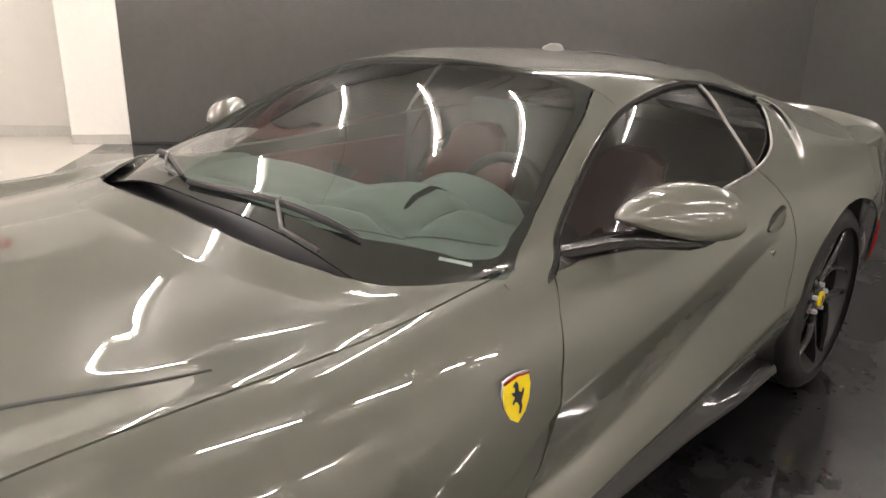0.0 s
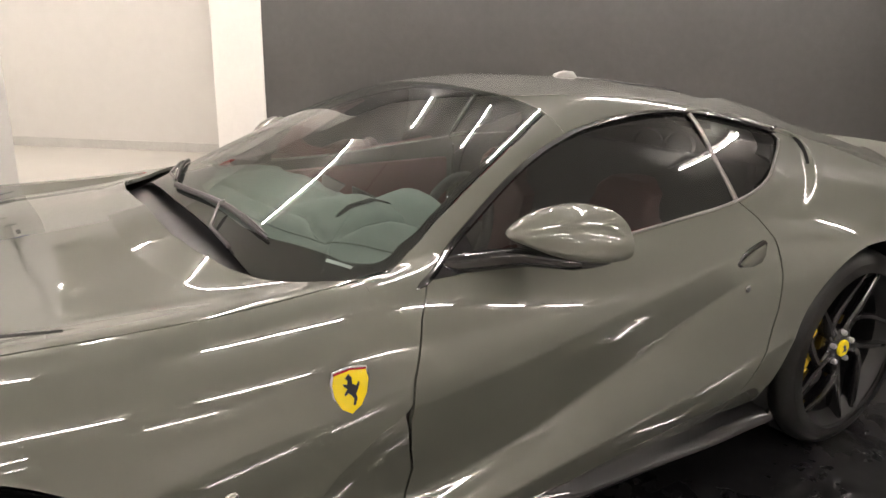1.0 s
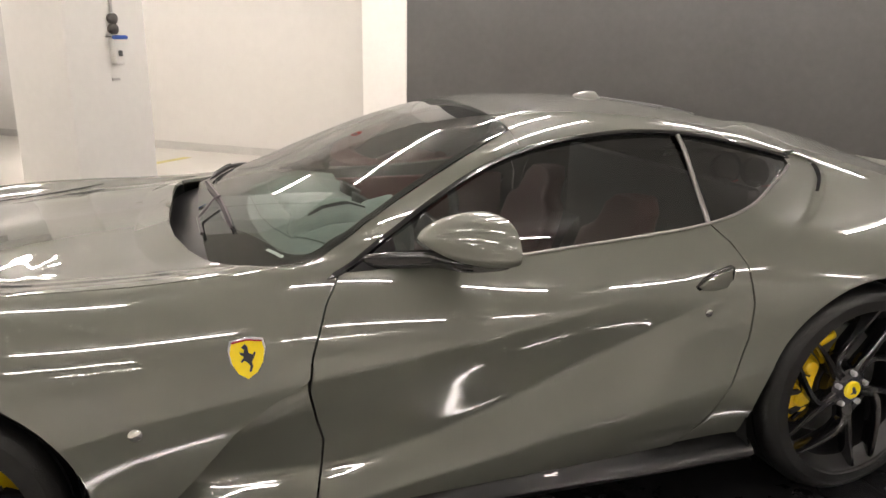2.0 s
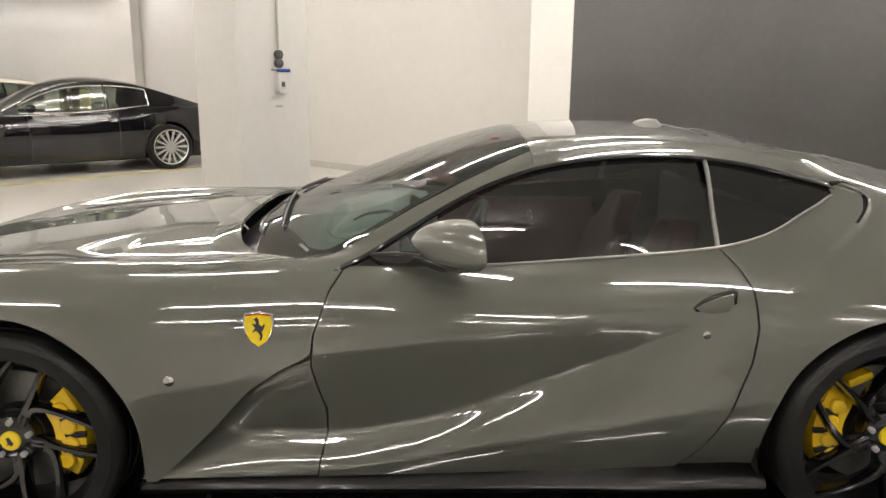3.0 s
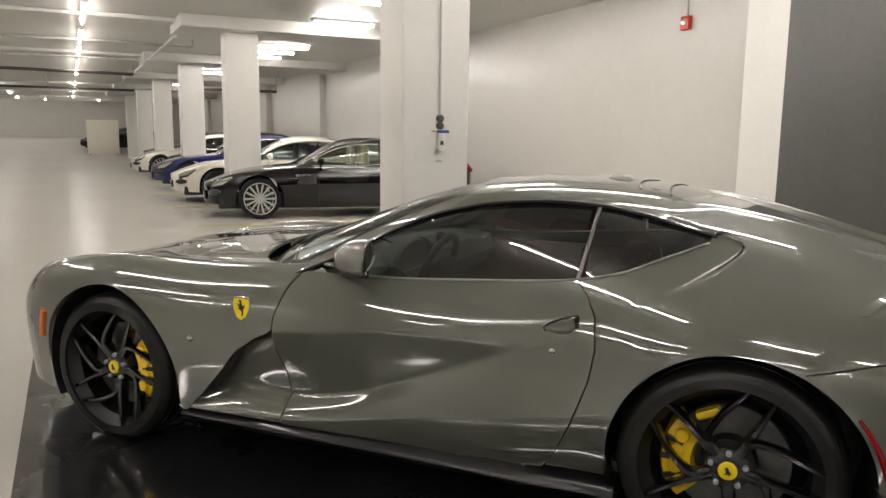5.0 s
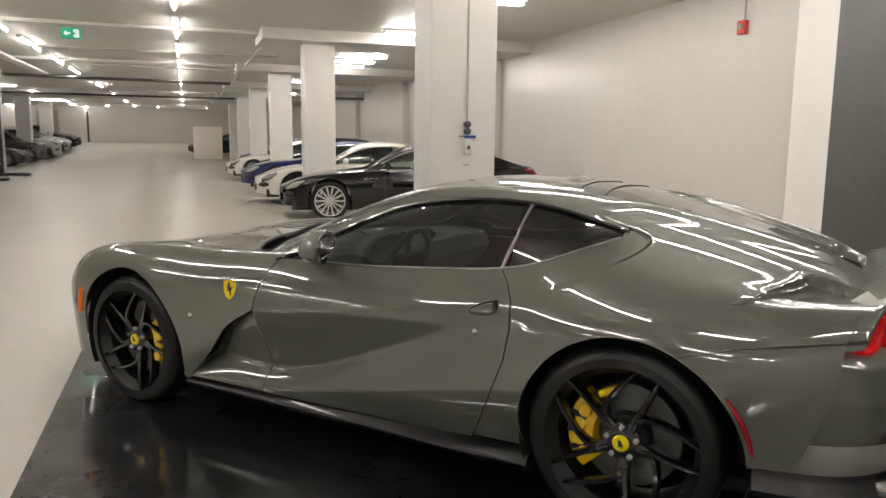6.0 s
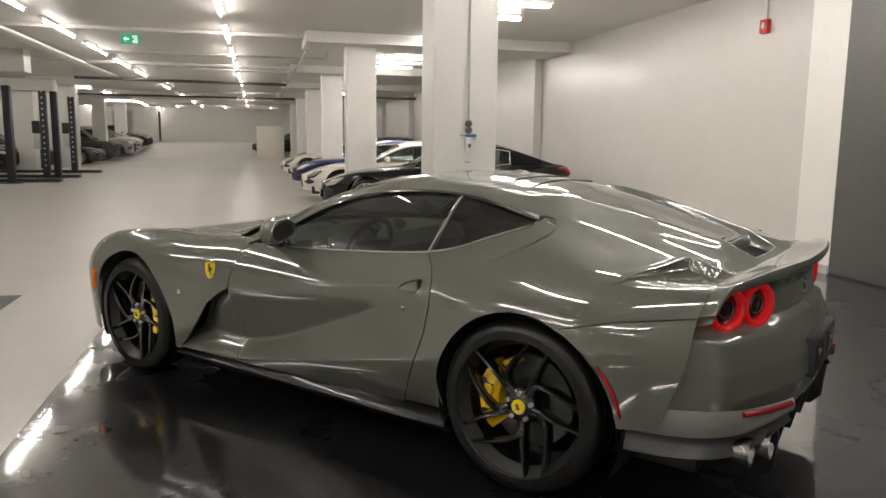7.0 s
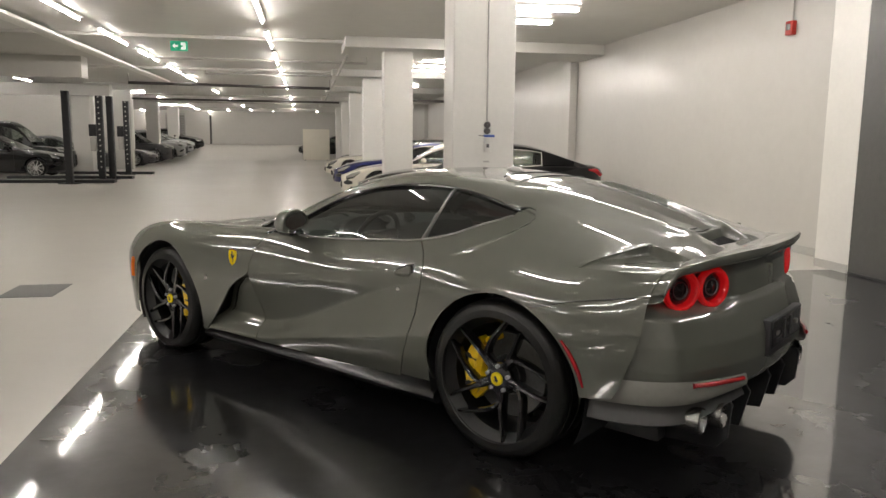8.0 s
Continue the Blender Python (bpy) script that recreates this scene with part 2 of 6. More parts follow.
def slab_with_ramp():
    """The floor: one thick sheet that climbs a little at the far end of the aisle."""
    us, zs = RAMP
    verts, faces = [], []
    for u, z in zip(us, zs):
        for v in (-16.0, 6.2):
            verts += [(v, u, z), (v, u, z - 0.3)]
    for i in range(len(us) - 1):
        a, b = 4 * i, 4 * i + 4
        faces += [(a, a + 2, b + 2, b), (a + 1, b + 1, b + 3, a + 3), (a, b, b + 1, a + 1), (a + 2, a + 3, b + 3, b + 2)]
    ob = mesh_object("floor", verts, faces, FLOOR, smooth=False)
    ob.matrix_basis = GARAGE
    tagged(ob, "pale grey glossy epoxy garage floor", "floor", kind="structure")


slab_with_ramp()
tagged(room_box("floor_black", -2.0, 5.27, -9.8, 2.73, 0.0, 0.004, BLACK_FLOOR), "glossy black epoxy floor under the parked coupe", "floor")
tagged(room_box("ceiling", -16.0, 6.2, -10, 66, CEIL, CEIL + 0.3, CEILING), "pale painted concrete ceiling", "ceiling")
tagged(room_box("wall_right", 5.75, 6.1, 3.0, 66, 0, CEIL, WHITE_WALL), "white painted concrete wall", "wall")
tagged(room_box("wall_black", 5.27, 6.1, -4.45, 2.46, 0, CEIL, BLACK_WALL), "smooth charcoal black display wall", "wall")
tagged(room_box("wall_black_return", 2.6, 6.1, -4.8, -4.45, 0, CEIL, BLACK_WALL), "charcoal black return wall", "wall")
tagged(room_box("wall_back", -16.0, 6.1, -10.3, -10, 0, CEIL, WHITE_WALL), "white painted back wall", "wall")
tagged(room_box("wall_left", -14.8, -14.5, -10, 66, 0, CEIL, WHITE_WALL), "white painted side wall", "wall")
tagged(room_box("wall_far", -16.0, 6.1, 56, 56.3, 0, CEIL, WHITE_WALL), "white painted far wall", "wall")
tagged(room_box("pilaster", 5.27, 5.75, 2.46, 3.03, 0, CEIL, COLUMN_PAINT, 0.012), "white painted wall pilaster", "pilaster")
room_box("baseboard_1", 5.735, 5.75, 3.03, 20.5, 0, 0.11, PIPE_PAINT, 0.003)
room_box("baseboard_2", 5.258, 5.27, 2.47, 3.02, 0, 0.10, PIPE_PAINT, 0.003)
room_box("baseboard_3", 5.258, 5.27, -4.45, 2.455, 0.004, 0.03, BLACK_PLASTIC, 0.003)

for i, u in enumerate((2.43, 11.4, 18.7, 26.0, 33.3, 40.6)):
    v = (0.75, 1.0, 1.1, 1.1, 1.1, 1.1)[i]
    tagged(room_box(f"column_{i + 1}", v, v + 0.62, u, u + 0.5, 0, CEIL - 0.001, COLUMN_PAINT, 0.014), "square white painted concrete column", "column", "columns of the garage")
    if i:
        room_box(f"beam_{i}", 0.15, 5.74, u - 0.5, u + 1.0, CEIL - 0.22, CEIL - 0.002, CEILING, 0.01)
for i, u in enumerate((12.5, 20.3, 27.6, 34.9, 42.2)):
    room_box(f"wall_rib_{i + 1}", 5.55, 5.745, u, u + 0.55, 0, CEIL - 0.23, WHITE_WALL, 0.01)
for i, u in enumerate((17.5, 27.8, 35.0, 42.0, 49.0)):
    tagged(room_box(f"column_left_{i + 1}", -9.9, -9.2, u, u + 0.6, 0, CEIL - 0.001, COLUMN_PAINT, 0.014), "square white painted concrete column", "column", "columns of the garage")


for i, u in enumerate((11.9, 19.2, 26.5, 33.8, 41.1, 48.4)):
    room_box(f"cross_beam_{i + 1}", -9.0, 0.15, u - 0.3, u + 0.2, CEIL - 0.07, CEIL - 0.002, CEILING, 0.01)
# added beam: it only hides the extra lamps behind it from view
tagged(room_box("lamp_hiding_beam", -14.5, -8.35, 27.4, 27.9, 3.05, CEIL - 0.002, WHITE_WALL, 0.01), "white painted downstand beam", "beam")
tagged(room_box("soffit", -14.5, -6.4, 16.5, 17.1, CEIL - 0.56, CEIL - 0.002, WHITE_WALL, 0.01), "white painted downstand beam", "beam")


def tube_lamp(name, label, length, rows):
    """A batten with one or two rows of glowing tubes."""
    lamp = thing(name, label, "lamp", "ceiling tube lamps")
    w = 0.055 if rows == 1 else 0.095
    part("housing", box_bm(-w, w, -length / 2 - 0.03, length / 2 + 0.03, -0.005, 0.04, 0.006), TUBE_BODY, lamp)
    for k in range(rows):
        x = 0 if rows == 1 else (-0.05, 0.05)[k]
        n = max(1, round(length / 1.2))
        for j in range(n):
            y0 = -length / 2 + j * length / n
            for y in (y0 + 0.012, y0 + length / n - 0.012):
                part("tube_holder", box_bm(x - 0.014, x + 0.014, y - 0.008, y + 0.008, -0.054, -0.004, 0.003), TUBE_BODY, lamp)
            part("tube", tube_bm([(x, y0 + 0.02, -0.040), (x, y0 + length / n - 0.02, -0.040)], 0.0087, 8), TUBE, lamp, "glowing tube")
    return lamp


def lamp_row(lamp, spots):
    for i, (v, u, turn) in enumerate(spots):
        m = GARAGE @ pose(v, u, CEIL - 0.042, 0, 0, turn)
        if i == 0:
            lamp.matrix_basis = m
        else:
            copy_thing(lamp, m)


long_spots = [(-1.38, 7.9 + 3.65 * k, 0) for k in (-1, 0, 1, 2, 3, 4, 5, 7, 9, 11)]
long_spots += [(-4.5, 8.3 + 3.55 * k, 0) for k in (-5, -4, -3, -2, -1, 0, 1, 2, 3, 4, 6, 8, 10, 12)]
long_spots += [(2.5, 2.1, 90), (2.5, 0.25, 90), (1.5, -0.6, 90), (4.3, 1.2, 90), (4.2, -2.4, 0), (2.2, -4.0, 90), (0.9, -7.2, 0), (-1.38, -8.3, 0)]
# the three nearest of this row are unseen, added to light the coupe
long_spots += [(-7.9, 6.0 + 5.0 * k, 0) for k in (-3, -2, -1, 6, 8, 10)]
# extra lamps added over the left bay and far end to brighten their walls
long_spots += [(-12.6, 6.0 + 7.0 * k, 0) for k in (-2, -1, 5, 6, 7)] + [(-10.6, 18.6, 0), (-10.6, 21.5, 0), (-10.6, 24.4, 0), (-12.9, 19.2, 0), (-12.9, 22.6, 0), (-12.9, 26.0, 0), (-9.0, 31.5, 90), (-9.0, 44.5, 90), (-3.0, 52.5, 0), (-6.2, 52.0, 0), (0.2, 52.0, 0), (-8.2, 51.0, 0), (-9.9, 28.7, 90), (-12.9, 28.7, 90)]
lamp_row(tube_lamp("ceiling_tube_lamp", "lit white tube lamp fixed under the ceiling", 2.4, 1), long_spots)
lamp_row(tube_lamp("ceiling_short_lamp", "short lit white tube lamp fixed under the ceiling", 1.2, 1), [(-1.38, u, 0) for u in (0.9, -1.4, -3.4, -5.6)])
short_spots = [(2.95, u, 90) for u in (4.2, 5.45, 6.6, 7.9, 10.3, 13.4, 14.6, 15.9, 17.2, 20.8, 23.6, 28.0, 31.0, 36.0, 44.0)]
lamp_row(tube_lamp("ceiling_twin_lamp", "lit white twin tube lamp fixed under the ceiling", 1.15, 2), short_spots)


# ---- the grey grand tourer: lines that run along the car, x to its tail, y < 0 its near flank ----
LINE_X = [-2.40, -1.90, -1.36, -0.80, -0.42, 0.20, 0.80, 1.36, 1.80, 2.10]


def line(ys, zs):
    return Spline(LINE_X, np.stack([np.array(ys), np.array(zs)], axis=1))


SIDE_LINES = [
    line([0.88, 0.93, 0.95, 0.935, 0.923, 0.926, 0.95, 0.97, 0.945, 0.88], [0.20, 0.19, 0.20, 0.215, 0.22, 0.22, 0.22, 0.22, 0.25, 0.32]),
    line([0.92, 0.95, 0.97, 0.959, 0.948, 0.951, 0.975, 0.990, 0.965, 0.89], [0.33, 0.36, 0.40, 0.38, 0.37, 0.37, 0.38, 0.40, 0.42, 0.46]),
    line([0.935, 0.965, 0.988, 0.985, 0.968, 0.956, 0.963, 0.998, 0.982, 0.90], [0.47, 0.53, 0.58, 0.57, 0.56, 0.56, 0.57, 0.60, 0.60, 0.61]),
    line([0.90, 0.94, 0.968, 0.966, 0.955, 0.944, 0.942, 0.985, 0.967, 0.895], [0.57, 0.67, 0.745, 0.745, 0.74, 0.74, 0.75, 0.775, 0.77, 0.77]),
]
FRONT_LINES = [
    line([0.78, 0.815, 0.842, 0.858, 0.864, 0.848, 0.828, 0.868, 0.87, 0.845], [0.64, 0.780, 0.864, 0.870, 0.882, 0.89, 0.935, 0.92, 0.91, 0.915]),
    line([0.62, 0.65, 0.68, 0.70, 0.73, 0.7, 0.7, 0.7, 0.7, 0.7], [0.655, 0.785, 0.852, 0.872, 0.900, 0.9, 0.9, 0.9, 0.9, 0.9]),
    line([0.46, 0.49, 0.52, 0.54, 0.55, 0.5, 0.5, 0.5, 0.5, 0.5], [0.655, 0.775, 0.848, 0.892, 0.915, 0.9, 0.9, 0.9, 0.9, 0.9]),
    line([0.24, 0.25, 0.27, 0.28, 0.29, 0.3, 0.3, 0.3, 0.3, 0.3], [0.660, 0.772, 0.852, 0.912, 0.930, 0.93, 0.93, 0.93, 0.93, 0.93]),
    line([0.0] * 10, [0.662, 0.775, 0.856, 0.918, 0.938, 0.94, 0.94, 0.94, 0.94, 0.94]),
]
CABIN_LINES = [
    FRONT_LINES[0],
    line([0.70, 0.74, 0.76, 0.78, 0.79, 0.735, 0.705, 0.745, 0.745, 0.70], [0.60, 0.70, 0.80, 0.86, 0.898, 1.035, 1.068, 1.012, 0.967, 0.936]),
    line([0.62, 0.66, 0.70, 0.71, 0.712, 0.60, 0.572, 0.575, 0.59, 0.56], [0.60, 0.66, 0.72, 0.80, 0.930, 1.172, 1.193, 1.112, 1.016, 0.948]),
    line([0.34, 0.34, 0.36, 0.38, 0.40, 0.33, 0.32, 0.32, 0.32, 0.32], [0.55, 0.62, 0.70, 0.87, 1.010, 1.226, 1.252, 1.168, 1.054, 0.969]),
    line([0.0] * 10, [0.55, 0.62, 0.70, 0.885, 1.030, 1.240, 1.264, 1.178, 1.050, 0.966]),
]
KNOTS = np.linspace(0, 1, 9)
BASIS = Spline(KNOTS, np.eye(9))


def soft(x, xs, ys, width=0.16):
    """A line through points with its corners rounded off."""
    k = np.linspace(-1, 1, 13)
    w = (1 - k**2) ** 2
    return sum(a * np.interp(np.asarray(x) + width * b, xs, ys) for a, b in zip(w / w.sum(), k))


def flank_dent(x, z):
    """How far the flank is pressed in: a long scallop from the side vent that rises and dies out towards the door handle."""
    top = soft(x, [-0.9, -0.42, 0.0, 0.45, 0.75, 1.1], [0.60, 0.635, 0.685, 0.755, 0.80, 0.83])
    valley = soft(x, [-0.9, -0.60, -0.33, -0.05, 0.30, 0.70, 1.1], [0.345, 0.35, 0.345, 0.405, 0.545, 0.705, 0.76])
    low = soft(x, [-0.9, -0.35, 0.40, 0.95, 1.4], [0.225, 0.245, 0.39, 0.50, 0.53])
    depth = soft(x, [-1.0, -0.75, -0.45, -0.1, 0.25, 0.52, 0.75, 1.15], [0.085, 0.085, 0.078, 0.066, 0.050, 0.034, 0.016, 0.0], 0.16)
    up = np.clip((z - valley) / np.maximum(top - valley, 0.02), 0, 1)
    dn = np.clip((valley - z) / np.maximum(valley - low, 0.05), 0, 1)
    f_up = 1 - np.sqrt(up ** 2 + 0.004) / math.sqrt(1.004)
    f_dn = (1 - np.sqrt(dn ** 2 + 0.006) / math.sqrt(1.006)) * (1 - 0.3 * dn)
    d = depth * np.where(z >= valley, f_up, f_dn)
    tuck = np.clip((low - z) / 0.25, 0, 1)
    fade = smooth(-1.0, -0.6, x) * (1 - smooth(0.85, 1.45, x))
    return d + 0.074 * tuck * np.sqrt(tuck + 0.30) * fade


HOLLOW_X = [0.95, 1.10, 1.20, 1.30, 1.345, 1.362, 1.37]
HOLLOW_LOW = [0.850, 0.902, 0.952, 1.010, 1.043, 1.068, 1.069]
HOLLOW_TOP = [1.20, 1.16, 1.128, 1.103, 1.088, 1.070, 1.069]


def slot_dent(x, z):
    """A wedge-shaped hollow beside and behind the quarter window; it deepens backwards and ends in a rounded step, where the air slot is."""
    low, top = np.interp(x, HOLLOW_X, HOLLOW_LOW), np.interp(x, HOLLOW_X, HOLLOW_TOP)
    deep = 0.026 * smooth(1.0, 1.34, x)
    return deep * smooth(-0.006, 0.014, z - low) * smooth(-0.004, 0.012, top - z) * np.where(x < 1.368, 1.0, 0.0)


def surface(x, s, lines, dent=0.0):
    """Points of the near flank and top at stations x and heights s (0 at the sill, 1 on the middle line)."""
    x, s = np.asarray(x, float), np.asarray(s, float)
    w = BASIS(s)
    y = sum(w[..., k] * ln(x)[..., 0] for k, ln in enumerate(lines))
    z = sum(w[..., k] * ln(x)[..., 1] for k, ln in enumerate(lines))
    t = np.clip((-1.55 - x) / 0.83, 0, 1)
    y = y * np.power(np.clip(1 - t**2.6, 0, 1), 1 / 2.2)
    if dent:
        y = y - dent * flank_dent(x, z)
    if lines is not FRONT:
        y = y - slot_dent(x, z)
    return np.stack([x, -y, z], axis=-1)


FRONT = SIDE_LINES + FRONT_LINES
CABIN = SIDE_LINES + CABIN_LINES


def find_s(x, value, lines, axis, s0=0.0, s1=1.0):
    """The height s at which the surface at x reaches a value of y (axis 1) or z (axis 2)."""
    s = np.linspace(s0, s1, 220)
    p = surface(np.full(220, float(x)), s, lines)[:, axis]
    if axis == 1:
        return float(np.interp(value, p, s))
    keep = np.argmax(p)
    return float(np.interp(value, np.maximum.accumulate(p[:keep + 1]), s[:keep + 1]))


def panel(name, lines, xs, low, high, left=None, right=None, rows=40, dent=0.0, mat=None, parent=None, label="",
          mirror=True, flange=0.012, thick_edges=True, lift=0.0):
    """A body panel: columns at xs between the heights low(x) and high(x); left and right bend its ends to x = f(z)."""
    xs = np.asarray(xs, float)
    n = len(xs)
    a = (xs - xs[0]) / (xs[-1] - xs[0])
    b = np.linspace(0, 1, rows)
    X = np.repeat(xs[:, None], rows, axis=1)
    lo_x = np.unique(np.concatenate([np.linspace(xs[0] - 0.3, xs[-1] + 0.3, 200), xs]))
    lo_v, hi_v = np.array([low(q) for q in lo_x]), np.array([high(q) for q in lo_x])
    for _ in range(8):
        lo, hi = np.interp(X, lo_x, lo_v), np.interp(X, lo_x, hi_v)
        S = lo + (hi - lo) * b[None, :]
        P = surface(X, S, lines, dent)
        x0 = left(P[..., 2]) if left else np.full(X.shape, xs[0])
        x1 = right(P[..., 2]) if right else np.full(X.shape, xs[-1])
        X = 0.5 * X + 0.5 * (x0 + (x1 - x0) * a[:, None])
    P = surface(X, S, lines, dent)
    if lift:
        P[..., 2] += lift
    return sheet(name, P, mat or PAINT, parent, label, mirror, flange)


def sheet(name, P, mat, parent, label="", mirror=False, flange=0.012, flip=False, both=True):
    """A grid of points as a sheet with its edges folded inwards; the far half is a second part."""
    P = np.asarray(P, float)
    du, dv = np.gradient(P, axis=0), np.gradient(P, axis=1)
    nrm = np.cross(du, dv)
    nrm /= np.maximum(np.linalg.norm(nrm, axis=-1, keepdims=True), 1e-9)
    out = P[P.shape[0] // 2, P.shape[1] // 2] - np.array([P[..., 0].mean(), 0.0, 0.45])
    if np.sum(nrm[P.shape[0] // 2, P.shape[1] // 2] * out) < 0:
        nrm = -nrm
    else:
        flip = True
    if flange:
        Q = np.pad(P, ((1, 1), (1, 1), (0, 0)), mode="edge")
        N = np.pad(nrm, ((1, 1), (1, 1), (0, 0)), mode="edge")
        edge = np.zeros(Q.shape[:2], bool)
        edge[[0, -1], :] = True
        edge[:, [0, -1]] = True
        Q[edge] -= N[edge] * flange
        P = Q
    rows, cols = P.shape[:2]
    faces = grid_faces(rows, cols, flip)
    V = P.reshape(-1, 3)
    ob = mesh_object(name, V, faces, mat, parent, label, sharp=55)
    if mirror:
        M = V * np.array([1, -1, 1])
        mesh_object(name, M, [f[::-1] for f in faces], mat, parent, label, sharp=55)
    return ob


AXLE_F, AXLE_R = (-1.342, 0.350), (1.36, 0.364)
ARCH_F, ARCH_R = (-1.347, 0.345, 0.405), (1.375, 0.350, 0.418)


def arch(x, arc):
    d = arc[2] ** 2 - (x - arc[0]) ** 2
    return arc[1] + math.sqrt(d) if d > 0 else -1.0


def arch_columns(arc, n):
    return [arc[0] - arc[2] * 0.9999 * math.cos(math.pi * k / n) for k in range(n + 1)]


def bottom(lines, arc):
    def low(x):
        z = arch(x, arc)
        return find_s(x, z, lines, 2, 0, 0.5) if z > 0.23 else 0.0
    return low


def seam_front(z):
    return np.interp(z, [0.20, 0.27, 0.35, 0.44, 0.51, 0.605, 0.70, 0.82, 0.90, 1.0], [-0.42, -0.410, -0.389, -0.386, -0.405, -0.424, -0.414, -0.37, -0.315, -0.26])


def seam_rear(z):
    return np.interp(z, [0.20, 0.33, 0.446, 0.61, 0.72, 0.827, 0.887, 0.94, 1.0], [0.70, 0.78, 0.835, 0.893, 0.909, 0.897, 0.862, 0.81, 0.77])


def lip(z):
    return np.interp(z, [0.20, 0.26, 0.31, 0.406, 0.529, 0.595, 0.625, 0.64], [-0.92, -0.86, -0.807, -0.714, -0.606, -0.51, -0.445, -0.424])


def fender_end(z):
    return np.where(z < 0.64, lip(z), seam_front(z)) - 0.003


def hood_seam(x):
    return -np.interp(x, [-2.4, -2.0, -1.7, -1.4, -1.0, -0.8, -0.65, -0.5], [0.60, 0.72, 0.775, 0.805, 0.824, 0.828, 0.824, 0.818])


def cowl(y):
    """The hood's rear edge, as x over y."""
    return np.interp(abs(y), [0, 0.15, 0.32, 0.47, 0.59, 0.68, 0.75, 0.80, 0.835, 0.9], [-0.752, -0.756, -0.753, -0.732, -0.694, -0.642, -0.575, -0.505, -0.44, -0.40])


car = thing("sports_coupe", "olive grey two-door sports coupe parked on a black floor", "car")
BELT = 0.5
nose_x = [-2.37 + 0.5 * (1 - math.cos(math.pi / 2 * k / 12)) for k in range(13)]
s_hood = Spline(np.linspace(-2.36, -0.40, 24), [find_s(q, hood_seam(q), FRONT, 1, 0.4, 1.0) for q in np.linspace(-2.36, -0.40, 24)])


def fender_top(x):
    return float(s_hood(np.clip(x, -2.36, -0.45))) - 0.002 if x < -0.45 else float(s_hood(-0.45)) - 0.002


end0, end1 = ARCH_F[0] - ARCH_F[2] * 0.9999, ARCH_F[0] + ARCH_F[2] * 0.9999
panel("front_bumper", FRONT, nose_x[:-1] + list(np.linspace(-1.86, end0, 6)), lambda x: 0.0, fender_top, rows=64, parent=car, flange=0.0)
panel("front_fender", FRONT, arch_columns(ARCH_F, 60), bottom(FRONT, ARCH_F), fender_top, rows=64, parent=car, flange=0.006)
panel("fender_side", FRONT, np.linspace(end1, -0.42, 40), lambda x: 0.0, fender_top, right=fender_end, rows=80, parent=car, flange=0.012)


def hood_panel():
    """The bonnet: raised wings over the wheels, a hollow beside the middle bulge and a slit on either side."""
    ys = np.concatenate([np.linspace(-1, -0.55, 30), np.linspace(-0.55, 0.55, 40)[1:-1], np.linspace(0.55, 1, 30)])
    a = np.concatenate([np.linspace(0, 0.9, 90), np.linspace(0.905, 1, 40)])
    P = np.zeros((len(a), len(ys), 3))
    for j, q in enumerate(ys):
        x = -2.36 + (1 - (1 - a)) * 1.5
        for _ in range(6):
            ym = hood_seam(x) * abs(q)
            x = -2.36 + a * (cowl(ym) - 0.004 + 2.36)
        s1 = np.array([float(s_hood(t)) + 0.003 for t in x])
        yseam = surface(x, s1, FRONT)[:, 1]
        y = yseam * abs(q)
        ss = np.linspace(0.35, 1, 160)
        for i in range(len(a)):
            p = surface(np.full(160, x[i]), ss, FRONT)
            z = np.interp(y[i], p[:, 1], p[:, 2])
            P[i, j] = (x[i], y[i] if q < 0 else -y[i], z)
    X, Y, Z = P[..., 0], np.abs(P[..., 1]), P[..., 2]
    slit_y = np.interp(X, [-1.75, -1.32, -1.10, -1.0], [0.50, 0.56, 0.69, 0.74])
    on = smooth(-1.85, -1.6, X) * (1 - smooth(-1.12, -1.06, X))
    P[..., 2] -= 0.004 * on * smooth(0.0, 0.09, slit_y - Y + 0.03) * smooth(0.30, 0.55, Y)
    back = np.maximum(cowl(Y) - X, 0)
    mid = 1 - smooth(0.40, 0.80, Y)
    P[..., 2] -= 0.012 * mid * (1 - smooth(0.12, 0.60, back))
    P[..., 2] += 0.020 * mid * np.clip(1 - back / 0.105, 0, 1)
    sheet("hood", P, PAINT, car, "sculpted bonnet with two vent slits", flange=0.012)


hood_panel()
door_cols = np.linspace(-0.42, 0.90, 150)
panel("door", CABIN, door_cols, lambda x: 0.0, lambda x: BELT, left=lambda z: seam_front(z) + 0.003, right=lambda z: seam_rear(z) - 0.003, rows=100, dent=1.0, parent=car)


def scoop_panel():
    """The hollow between the wing's trailing edge and the door, where the air leaves."""
    zs = np.linspace(0.225, 0.655, 40)
    a = np.linspace(0, 1, 30)
    P = np.zeros((30, 40, 3))
    for j, z in enumerate(zs):
        x0, x1 = float(lip(z)) - 0.06, float(seam_front(z)) - 0.003
        x1 = max(x1, x0 + 0.02)
        x = x0 + (x1 - x0) * a
        s = np.array([find_s(q, z, CABIN, 2, 0, 0.5) for q in x])
        p = surface(x, s, CABIN, 1.0)
        p[:, 1] += 0.055 * np.exp(-np.clip(x - float(lip(z)) + 0.02, 0, 1) / 0.07) * smooth(0.23, 0.34, z)
        P[:, j] = p
    sheet("side_scoop", P, PAINT, car, "hollow air outlet behind the front wheel", True, 0.01)


scoop_panel()


